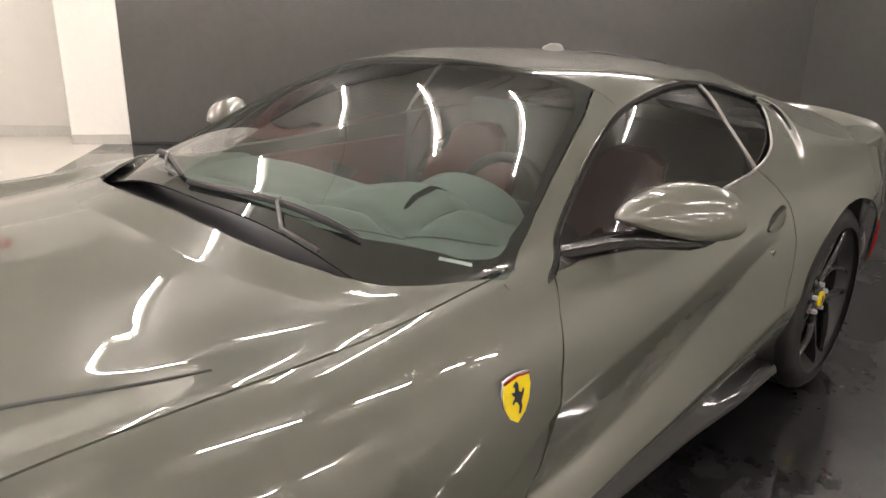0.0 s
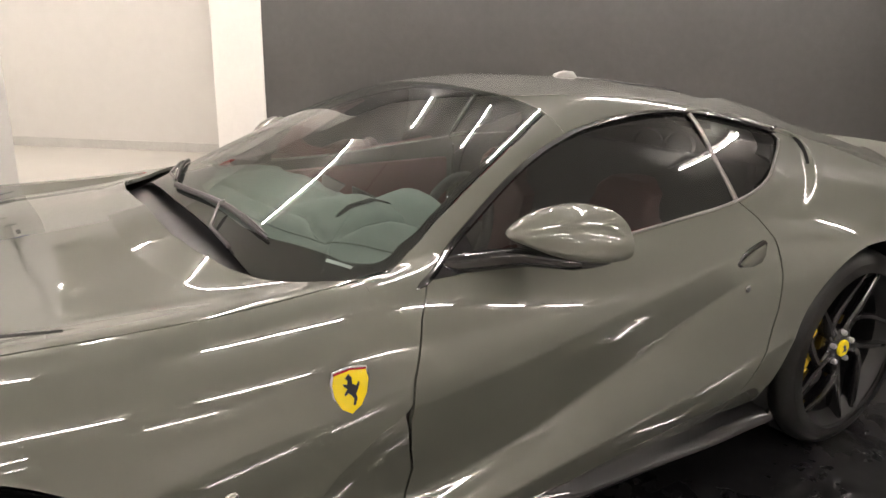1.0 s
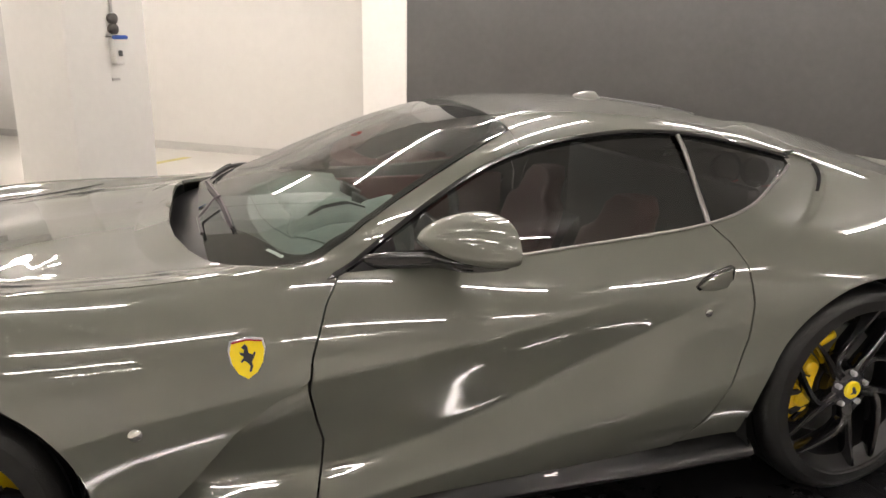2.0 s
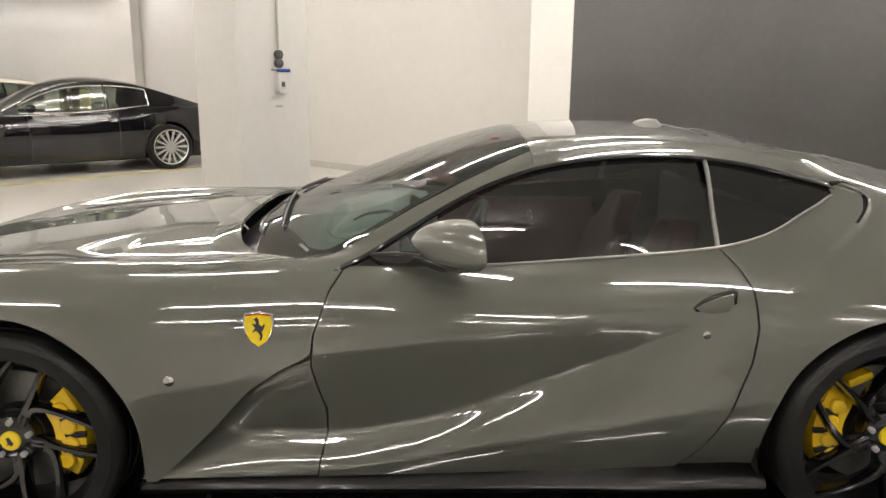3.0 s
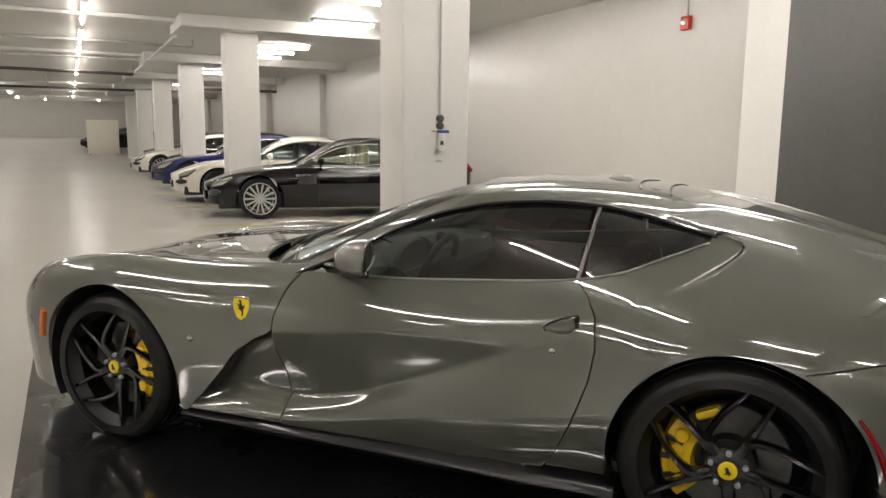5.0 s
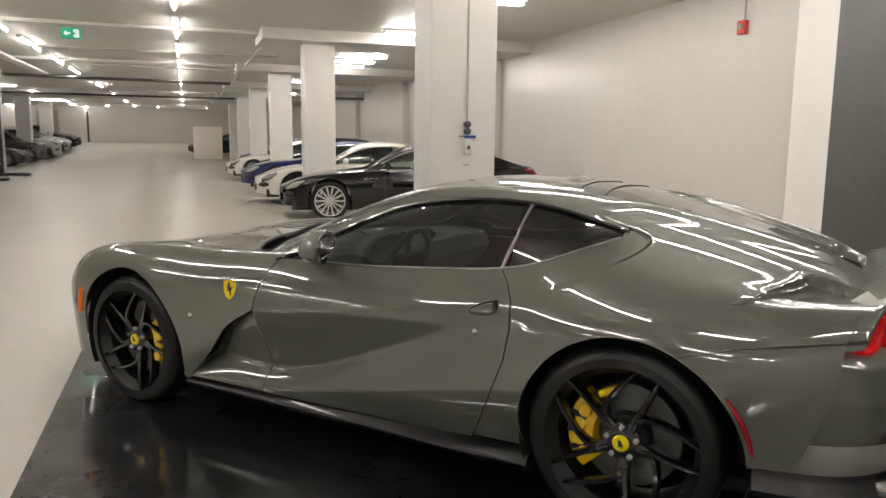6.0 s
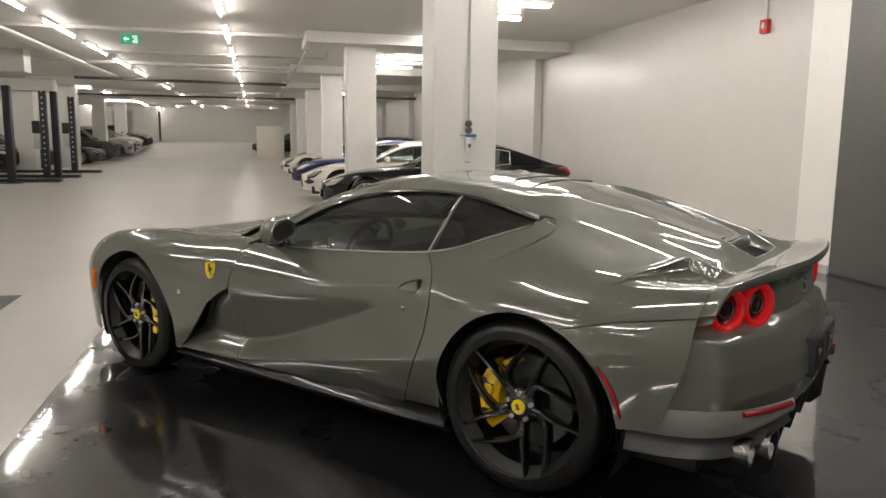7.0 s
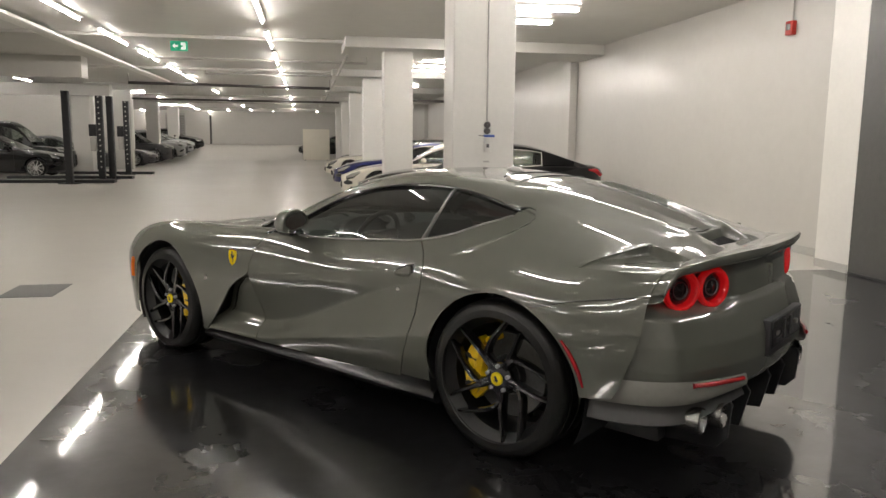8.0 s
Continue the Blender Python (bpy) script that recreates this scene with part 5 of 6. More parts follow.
def badge(sgn):
    """A shield on the wing: yellow field, chrome rim, a band across the top and a dark mark."""
    shape = [(-0.040, 0.043), (-0.020, 0.047), (0.0, 0.049), (0.020, 0.047), (0.040, 0.043), (0.045, 0.020), (0.040, -0.012), (0.025, -0.040), (0.0, -0.057), (-0.025, -0.040), (-0.040, -0.012), (-0.045, 0.020)]
    p = flank(-0.57, 0.723, 0, FRONT)
    m = Matrix.Translation((p[0], sgn * p[1], p[2])) @ pose(0, 0, 0, -5 * sgn, 0, 0)
    k = sgn
    rim = part("wing_badge", prism_bm(shape, -0.004 * k, 0.004 * k, bevel=0.0015), CHROME, car, "yellow shield badge with a dark mark")
    rim.matrix_basis = m
    part("field", prism_bm([(a * 0.90, b * 0.90 - 0.003) for a, b in shape], -0.0065 * k, -0.003 * k), BADGE_YELLOW, rim)
    part("band", prism_bm([(-0.036, 0.040), (0.0, 0.0455), (0.036, 0.040), (0.0365, 0.036), (0.0, 0.0415), (-0.0365, 0.036)], -0.0072 * k, -0.003 * k), LAMP_RED, rim)
    part("mark", prism_bm([(-0.013, 0.026), (-0.004, 0.034), (0.002, 0.026), (0.003, 0.012), (0.012, 0.006), (0.017, 0.014), (0.020, 0.010), (0.015, -0.003), (0.010, -0.012), (0.013, -0.022), (0.008, -0.036), (0.003, -0.036), (0.006, -0.022), (0.000, -0.013), (-0.007, -0.007), (-0.013, -0.012), (-0.016, -0.009), (-0.008, 0.002), (-0.015, 0.008), (-0.018, 0.015), (-0.008, 0.012), (-0.007, 0.020)], -0.0078 * k, -0.004 * k), BLACK_PLASTIC, rim, "dark emblem shape")


for sgn in (1, -1):
    badge(sgn)
    p = flank(-0.833, 0.566, 0, FRONT)
    rep = part("side_repeater", lathe_bm([(0.016, 0.004), (0.016, -0.004), (0.011, -0.007), (0.001, -0.008)], 20), CHROME, car, "small round side repeater lamp")
    rep.matrix_basis = Matrix.Translation((p[0], sgn * p[1], p[2])) @ (Matrix() if sgn > 0 else pose(0, 0, 0, 0, 0, 180))
    p = flank(0.757, 0.695)
    key = part("key_lock", lathe_bm([(0.012, 0.004), (0.012, -0.003), (0.010, -0.004), (0.001, -0.004)], 16), CHROME, car, "round door lock")
    key.matrix_basis = Matrix.Translation((p[0], sgn * p[1], p[2])) @ (Matrix() if sgn > 0 else pose(0, 0, 0, 0, 0, 180))
    # handle: a dark pocket and a painted flap
    p = flank(0.785, 0.785)
    rec = part("handle_pocket", prism_bm([(-0.072, -0.010), (-0.045, 0.012), (0.0, 0.032), (0.050, 0.046), (0.060, 0.040), (0.060, 0.0), (0.048, -0.030), (0.02, -0.040), (-0.03, -0.036), (-0.062, -0.024)], -0.003, 0.012, bevel=0.003), BLACK_GLOSS, car, "dark door handle recess")
    rec.matrix_basis = Matrix.Translation((p[0], sgn * p[1], p[2]))
    part("door_handle", prism_bm([(-0.064, -0.010), (-0.042, 0.006), (0.0, 0.025), (0.044, 0.037), (0.049, 0.005), (0.036, -0.018), (-0.005, -0.026), (-0.048, -0.022)], sgn * -0.012, sgn * -0.001, bevel=0.005), PAINT, rec)
    # blade on the rear wing: a thin lip along the edge of the step in the shoulder
    rings = []
    for t in np.linspace(0.0, 1.0, 28):
        y = 0.875 - 0.288 * t
        x = float(blade_line(y)[1])

        def skin(q):
            p = surface(np.full(160, q), np.linspace(0.35, 0.9, 160), CABIN)
            return float(np.interp(-y, p[:, 1], p[:, 2]))
        z, w = skin(x), 0.004 + 0.012 * t
        rings.append([(x + dx, -sgn * y, z + dz) for dx, dz in ((-0.030, 0.0005 + skin(x - 0.03) - z), (-0.012, 0.003), (w, 0.004), (w + 0.003, 0.001), (w, -0.003), (-0.006, -0.008))])
    part("wing_blade", loft_bm(rings), PAINT, car, "raised blade on the rear wing")
    p = flank(-1.80, 0.53, 0, FRONT)
    part("front_marker", tube_bm([tuple(flank(x, z, 0, FRONT) * np.array([1, sgn, 1])) for x, z in ((-1.785, 0.46), (-1.768, 0.53), (-1.742, 0.59))], 0.018, 10), AMBER, car, "amber side marker lamp")
    part("rear_marker", tube_bm([tuple(flank(x, z) * np.array([1, sgn, 1])) for x, z in [(1.375 + math.sqrt(0.418 ** 2 - (z - 0.35) ** 2) + 0.022, z) for z in (0.43, 0.48, 0.53, 0.58, 0.62)]], [0.005, 0.009, 0.010, 0.009, 0.005], 10), LAMP_RED, car, "red side marker lamp")
fin = []
for x, w, h in ((0.745, 0.004, 0.004), (0.765, 0.020, 0.018), (0.80, 0.026, 0.028), (0.845, 0.024, 0.028), (0.868, 0.008, 0.008)):
    z = float(surface(x, 1.0, CABIN)[2]) - 0.006
    fin.append([(x, w * math.cos(a), z + h * max(0, math.sin(a))) for a in np.linspace(0, 2 * math.pi, 16, endpoint=False)])
part("roof_antenna", loft_bm(fin), SATIN_TRIM, car, "small bright roof antenna pod")

# chrome emblem on the tail
emblem = [(-0.013, 0.030), (-0.004, 0.040), (0.002, 0.030), (0.003, 0.014), (0.012, 0.006), (0.018, 0.016), (0.021, 0.011), (0.015, -0.003), (0.010, -0.013), (0.013, -0.025), (0.008, -0.040), (0.003, -0.040), (0.006, -0.025), (0.0, -0.014), (-0.008, -0.008), (-0.014, -0.013), (-0.017, -0.010), (-0.008, 0.002), (-0.007, 0.022)]
bm = bmesh.new()
tiers = [[bm.verts.new((float(rear_x(0.0, 0.833 + q)) + o, -p, 0.833 + q)) for p, q in emblem] for o in (-0.004, 0.005)]
for q in range(len(emblem)):
    r = (q + 1) % len(emblem)
    bm.faces.new((tiers[0][q], tiers[0][r], tiers[1][r], tiers[1][q]))
bm.faces.new(tiers[1])
bmesh.ops.recalc_face_normals(bm, faces=bm.faces[:])
part("tail_emblem", bm, CHROME, car, "small chrome emblem shape on the tail")
# vent slits of the bonnet
for sgn in (1, -1):
    rings = []
    for t in np.linspace(0, 1, 16):
        x = -1.72 + 0.66 * t
        y = float(np.interp(x, [-1.75, -1.32, -1.10, -1.05], [0.53, 0.585, 0.705, 0.73]))
        p = surface(np.full(120, x), np.linspace(0.5, 1, 120), FRONT)
        z = float(np.interp(-y, p[:, 1], p[:, 2]))
        w = 0.009 * math.sin(math.pi * min(1.0, 0.12 + 0.80 * t)) + 0.001
        rings.append([(x, -sgn * (y + w), z + 0.001), (x, -sgn * (y + w * 0.5), z + 0.0025), (x, -sgn * (y - w * 0.5), z + 0.0025), (x, -sgn * (y - w), z - 0.010)])
    part("bonnet_slit", loft_bm(rings), BLACK_PLASTIC, car, "dark vent slit in the bonnet")

# black edge strip over the hollow and the air slot in its rounded end
for sgn in (1, -1):
    pts = []
    for x, z in ((1.255, 1.099), (1.28, 1.102), (1.30, 1.103), (1.33, 1.094), (1.352, 1.082)):
        p = surface(x, s_at(x, z + 0.012), CABIN)
        pts.append((x, sgn * (p[1] - 0.0005), z + 0.008))
    part("hollow_edge", tube_bm(pts, [0.009, 0.008, 0.006, 0.004, 0.002], 8), BLACK_GLOSS, car, "gloss black edge strip")
    way = Spline([0, 1, 2, 3, 4], np.array([(1.285, 1.003), (1.33, 1.034), (1.360, 1.068), (1.342, 1.087), (1.31, 1.098)]))
    P = np.zeros((40, 6, 3))
    for i, t in enumerate(np.linspace(0, 4, 40)):
        x, z = way(t)
        p = surface(1.372, s_at(1.372, float(z)), CABIN)
        deep = 0.034 * math.sin(math.pi * (0.04 + 0.92 * t / 4)) ** 0.5
        for j, q in enumerate(np.linspace(0, 1, 6)):
            P[i, j] = (x - 0.004 - 0.012 * q, sgn * (p[1] + 0.003 + deep * q), z)
    sheet("air_slot", P, FRIT, car, "dark air slot behind the quarter window", flange=0.0)


# ---- other parked cars: one builder for coupes, saloons and tall cars ----
def paint(name, color):
    return material(name, color, 0.35, 0.1, 1.0, grain=0.04, scale=300, coat_rough=0.012, spec=0.2)


CAR_BLACK = material("black_car_paint", (0.004, 0.004, 0.005), 0.5, 0, 1.0, grain=0.1, scale=300, coat_rough=0.01, spec=0.0)
CAR_WHITE = paint("white_car_paint", (0.74, 0.71, 0.62))
CAR_BLUE = paint("blue_car_paint", (0.010, 0.014, 0.085))
CAR_GREY = paint("grey_car_paint", (0.06, 0.06, 0.062))
CAR_SILVER = paint("silver_car_paint", (0.34, 0.34, 0.335))
DARK_GLASS = glass_material("dark_car_glass", (0.7, 0.76, 0.70), clear=0.72, ior=1.5)
ALLOY = material("silver_alloy", (0.62, 0.62, 0.60), 0.3, 0.85, grain=0.06, scale=40)
CREAM_LEATHER = material("cream_leather", (0.50, 0.47, 0.26), 0.5, grain=0.1, scale=25)
LAMP_CLEAR = material("clear_lamp", (0.5, 0.5, 0.48), 0.1, 0.5, 0.9, grain=0.15, scale=40)


def parked_car(spec, mat, label, at, category="car", group="cars parked in the bays", detail=True, wheel_mat=None, seat_mat=None):
    """spec: length, width, height, wheelbase, wheel radius, front overhang, rows of (x, hood or belt height) and (x, roof height)."""
    L, W, wb, r = spec["length"], spec["width"] / 2, spec["wheelbase"], spec["wheel"]
    x0 = -wb / 2 - spec["overhang"]
    x1 = x0 + L
    top = Spline(*zip(*[(x0 + f * L, z) for f, z in spec["belt"]]))
    roof = Spline(*zip(*[(x0 + f * L, z) for f, z in spec["roof"]]))
    c0, c1 = x0 + spec["roof"][0][0] * L, x0 + spec["roof"][-1][0] * L
    arcs = [(-wb / 2, r, r + 0.05), (wb / 2, r, r + 0.05)]
    kar = thing("parked_car", label, category, group, at=at)

    def plan(x):
        t = abs((x - (x0 + x1) / 2) / (L / 2))
        return W * (1 - 0.10 * t ** 3) * max(0.0, 1 - t ** spec.get("round", 9)) ** 0.45

    def body_ring(x, n=22):
        w, zt = plan(x), float(top(x))
        lowz = 0.20 + 0.05 * abs((x - (x0 + x1) / 2) / (L / 2)) ** 4
        for a in arcs:
            lowz = max(lowz, arch(x, a))
        keys = [(0.0, 0.93, 0.20), (0.22, 0.985, 0.42), (0.42, 1.0, 0.60 * zt / 0.85), (0.60, 0.975, zt - 0.10), (0.74, 0.86, zt - 0.012), (0.87, 0.5, zt + 0.012), (1.0, 0.0, zt + 0.02)]
        k = np.array(keys)
        sp = Spline(k[:, 0], k[:, 1:])
        s = np.linspace(0, 1, 90)
        q = sp(s)
        start = float(np.interp(lowz, np.maximum.accumulate(q[:60, 1]), s[:60])) if lowz > q[0, 1] else 0.0
        q = sp(np.linspace(start, 1, n))
        return np.stack([np.full(n, x), -w * q[:, 0], q[:, 1]], axis=1)

    xs = list(x0 + L * 0.11 * (1 - np.cos(np.linspace(0.05, math.pi / 2, 9))))[:-1]
    for a in arcs:
        xs += arch_columns(a, 18)
    xs += list(np.linspace(arcs[0][0] + arcs[0][2] + 0.03, arcs[1][0] - arcs[1][2] - 0.03, 20))
    xs += list(np.linspace(arcs[1][0] + arcs[1][2] + 0.03, x1 - 0.10, 6)) + list(x1 - 0.10 + 0.098 * np.sin(np.linspace(0.2, math.pi / 2, 5)))
    xs = sorted({round(float(q), 4) for q in xs if x0 < q < x1})
    P = np.array([body_ring(x) for x in xs])
    full = np.concatenate([P, (P * np.array([1, -1, 1]))[:, ::-1][:, 1:]], axis=1)
    body = sheet("body", full, mat, kar, "", flange=0.02)
    for x, sign in ((xs[0], -1), (xs[-1], 1)):
        ring = full[0 if sign < 0 else -1]
        bm = bmesh.new()
        bm.faces.new([bm.verts.new(tuple(v)) for v in (ring if sign > 0 else ring[::-1])])
        part("bumper", bm, mat if sign > 0 else BLACK_PLASTIC, kar)
    part("underbody", box_bm(x0 + 0.25, x1 - 0.25, -W * 0.72, W * 0.72, 0.16, 0.34, 0.02), BLACK_PLASTIC, kar)
    part("cabin", box_bm(c0 + 0.5, c1 - 0.6, -W * 0.80, W * 0.80, 0.30, float(top((c0 + c1) / 2)) - 0.04, 0.03), seat_mat or DARK_LEATHER, kar)

    # glasshouse: grid lines run along the pillars
    fx = np.linspace(0, 1, 41)
    gx = c0 + (c1 - c0) * fx
    ns = 17
    G = np.zeros((len(gx), ns, 3))
    for i, x in enumerate(gx):
        zb, zr = float(top(x)) - 0.015, float(roof(x))
        h = max(zr - zb, 0.0)
        w = plan(x)
        yb = w * 0.865
        inward = np.interp(h, [0, 0.5], [0.02, 0.30]) * 0.85
        for j, t in enumerate(np.linspace(0, 1, ns)):
            if t <= 0.5:
                q = t / 0.5
                y = yb - inward * q ** 1.25
                z = zb + h * 0.86 * q
            else:
                q = (t - 0.5) / 0.5
                y = (yb - inward) * (1 - q)
                z = zb + h * (0.86 + 0.14 * math.sin(q * math.pi / 2) ** 0.8)
            G[i, j] = (x, -y, z)
    a0 = int(spec["screen"] * 40)
    a1 = int(spec["rear"] * 40)
    mir = np.array([1, -1, 1])
    both = np.concatenate([G, (G * mir)[:, ::-1][:, 1:]], axis=1)
    sheet("roof", both[a0:a1 + 1, 7:-7], mat, kar, flange=0.005)
    ob = sheet("windscreen", both[1:a0 + 1, 9:-9], DARK_GLASS, kar, flange=0.0)
    ob = sheet("rear_window", both[a1:-1, 9:-9], DARK_GLASS, kar, flange=0.0)
    for sgn in (1, -1):
        H = G * np.array([1, sgn, 1])
        sheet("front_pillar", H[0:a0 + 1, 7:10], mat, kar, flange=0.0)
        sheet("rear_pillar", H[a1:, 7:10], mat, kar, flange=0.0)
        f0, f1 = spec["side"]
        i0, i1 = int(f0 * 40), int(f1 * 40)
        sheet("side_window", H[i0:i1 + 1, 0:8], DARK_GLASS, kar, "tinted side windows", flange=0.0)
        sheet("front_corner", H[0:i0 + 1, 0:8], BLACK_PLASTIC, kar, flange=0.0)
        sheet("tail_pillar", H[i1:, 0:8], mat, kar, flange=0.0)
        rim_pts = [tuple(H[i, 7] + np.array([0, -0.006 * sgn, 0])) for i in range(i0, i1 + 1)]
        part("window_surround", tube_bm(rim_pts, 0.010, 6), CHROME if detail else BLACK_GLOSS, kar, "thin window trim")
        part("window_ledge", tube_bm([tuple(H[i, 0] + np.array([0, -0.010 * sgn, 0.01])) for i in range(i0, i1 + 1)], 0.009, 6), CHROME if detail else BLACK_GLOSS, kar)
        part("window_end", tube_bm([tuple(H[i1, j] + np.array([0, -0.008 * sgn, 0])) for j in range(8)], 0.010, 6), CHROME if detail else BLACK_GLOSS, kar)
        xm = gx[i0] + 0.12
        part("door_mirror", loft_bm([[(xm + 0.05 * f * math.cos(a), -sgn * (W * 0.90 + t * 0.18), float(top(xm)) + 0.06 + 0.05 * f * math.sin(a)) for a in np.linspace(0, 2 * math.pi, 12, endpoint=False)] for t, f in ((0, 0.5), (0.2, 1.0), (0.8, 1.3), (1.0, 0.6))]), mat, kar)
        for xp in spec["posts"]:
            i = int(xp * 40)
            part("door_post", tube_bm([tuple(H[i, j] + np.array([0, -0.004 * sgn, 0])) for j in range(0, 8)], 0.018, 6), BLACK_GLOSS, kar)
        zt = float(top(0.3))
        part("door_handle", box_bm(0.42, 0.62, -sgn * W * 0.985 - 0.012, -sgn * W * 0.985 + 0.012, zt - 0.16, zt - 0.135, 0.006), mat, kar)
        # lamps front and back
        xl = x0 + 0.06 * L
        ring = body_ring(xl)
        lamp_pts = [tuple(body_ring(x)[k] * np.array([1, sgn, 1]) + np.array([0, 0, 0.0])) for x, k in ((x0 + 0.035 * L, 13), (x0 + 0.065 * L, 13), (x0 + 0.10 * L, 14))]
        part("head_lamp", tube_bm(lamp_pts, [0.035, 0.06, 0.02], 10), LAMP_CLEAR, kar, "clear head lamp")
        part("air_intake", tube_bm([tuple(body_ring(x)[k] * np.array([1, sgn, 1])) for x, k in ((x0 + 0.022 * L, 7), (x0 + 0.04 * L, 6), (x0 + 0.062 * L, 5))], [0.03, 0.062, 0.03], 10), BLACK_PLASTIC, kar, "dark lower air intake")
        part("lamp_socket", tube_bm([tuple(np.array(q) + np.array([0.004, sgn * 0.004, -0.030])) for q in lamp_pts], [0.035, 0.05, 0.02], 10), BLACK_GLOSS, kar)
        part("tail_lamp", tube_bm([tuple(body_ring(x)[k] * np.array([1, sgn, 1])) for x, k in ((x1 - 0.02 * L, 12), (x1 - 0.045 * L, 13), (x1 - 0.075 * L, 13))], [0.05, 0.05, 0.02], 10), LAMP_RED, kar, "red tail lamp")
        for sx in (-1, 1):
            wheel_at = (sx * wb / 2, -sgn * (W - 0.125), r)
            ty = part("tyre", lathe_bm([(r - 0.12, 0.11), (r - 0.03, 0.115), (r, 0.08), (r, -0.08), (r - 0.03, -0.115), (r - 0.078, -0.115), (r - 0.12, -0.10)], 40), RUBBER, kar, "black tyre")
            ty.matrix_basis = Matrix.Translation(wheel_at) @ (Matrix() if sgn > 0 else pose(0, 0, 0, 0, 0, 180))
            bm = lathe_bm([(r - 0.074, -0.117), (r - 0.09, -0.112), (r - 0.105, -0.08), (r - 0.12, 0.08)], 40)
            part("rim", bm, wheel_mat or ALLOY, ty)
            part("brake_disc", lathe_bm([(0.001, -0.02), (r - 0.16, -0.02), (r - 0.16, 0.0)], 24), BARREL, ty)
            n = spec.get("spokes", 10)
            bm = bmesh.new()
            for k in range(n):
                a = 2 * math.pi * k / n
                m = pose(0, 0, 0, 0, math.degrees(a), 0) @ Matrix.Translation(((r - 0.085) / 2, -0.098, 0))
                made = bmesh.ops.create_cube(bm, size=1.0)["verts"]
                for v in made:
                    v.co = m @ Vector((v.co.x * (r - 0.095), v.co.y * 0.02, v.co.z * (0.034 if v.co.x > 0 else 0.024)))
            cyl_bm(0.06, 0.06, 0.03, 20, bm, Matrix.Translation((0, -0.092, 0)) @ pose(0, 0, 0, 90, 0, 0))
            part("spokes", bm, wheel_mat or ALLOY, ty, smooth=False)
    # door gap
    for sgn in (1, -1):
        for xd in spec["gaps"]:
            ring = body_ring(xd) * np.array([1, sgn, 1])
            part("door_gap", tube_bm([tuple(p) for p in ring[1:15]], 0.004, 5), BLACK_PLASTIC, kar)
    # grille
    zg = float(top(x0 + 0.03 * L))
    g = part("grille", box_bm(x0 + 0.004, x0 + 0.05, -W * 0.36, W * 0.36, 0.30, zg - 0.16, 0.03), BLACK_GLOSS, kar, "dark grille")
    for k in range(9):
        y = -W * 0.32 + k * W * 0.08
        part("grille_bar", box_bm(x0 - 0.004, x0 + 0.01, y - 0.006, y + 0.006, 0.32, zg - 0.18), CHROME if detail else BLACK_PLASTIC, g)
    for y in (-0.37, 0.37):
        for xb in spec["seats"]:
            part("seat", box_bm(xb - 0.07, xb + 0.10, y - 0.24, y + 0.24, 0.5, float(roof(xb)) - 0.14, 0.06), seat_mat or DARK_LEATHER, kar)
    return kar


GT = dict(length=4.88, width=1.89, height=1.35, wheelbase=2.94, wheel=0.345, overhang=0.93, spokes=14, round=7,
          belt=[(0, 0.56), (0.05, 0.66), (0.14, 0.79), (0.26, 0.86), (0.36, 0.90), (0.5, 0.90), (0.65, 0.945), (0.78, 0.995), (0.90, 0.98), (0.97, 0.94), (1.0, 0.86)],
          roof=[(0.315, 0.88), (0.38, 1.05), (0.46, 1.28), (0.54, 1.38), (0.62, 1.39), (0.72, 1.32), (0.82, 1.16), (0.92, 0.985)],
          screen=0.27, rear=0.62, side=(0.10, 0.72), posts=(0.50,), gaps=(-0.48, 0.72), seats=(0.35,))
SALOON = dict(length=4.9, width=1.87, height=1.47, wheelbase=2.87, wheel=0.335, overhang=0.85, spokes=10,
              belt=[(0, 0.70), (0.06, 0.78), (0.15, 0.88), (0.28, 0.96), (0.45, 0.98), (0.65, 1.0), (0.82, 1.05), (0.93, 1.05), (1.0, 0.98)],
              roof=[(0.27, 0.94), (0.36, 1.20), (0.44, 1.42), (0.55, 1.47), (0.66, 1.44), (0.76, 1.30), (0.86, 1.04)],
              screen=0.30, rear=0.68, side=(0.12, 0.84), posts=(0.47,), gaps=(-0.75, 0.25, 1.1), seats=(0.15, 0.95))
TALL = dict(length=4.85, width=1.95, height=1.75, wheelbase=2.9, wheel=0.375, overhang=0.88, spokes=10, round=12,
            belt=[(0, 0.86), (0.06, 0.96), (0.15, 1.03), (0.28, 1.09), (0.45, 1.12), (0.65, 1.14), (0.85, 1.16), (0.96, 1.14), (1.0, 1.05)],
            roof=[(0.26, 1.08), (0.33, 1.36), (0.40, 1.64), (0.50, 1.74), (0.70, 1.73), (0.88, 1.64), (0.97, 1.14)],
            screen=0.26, rear=0.86, side=(0.10, 0.90), posts=(0.42, 0.68), gaps=(-0.75, 0.25, 1.1), seats=(0.15, 0.95))

VAN = dict(TALL, roof=[(f, z * 1.16 if z > 1.2 else z) for f, z in TALL["roof"]])


def bay(v, u, turn):
    """A pose in the garage; turn 0 has the nose towards the aisle from the right-hand bays."""
    return GARAGE @ pose(v, u, 0, 0, 0, turn)


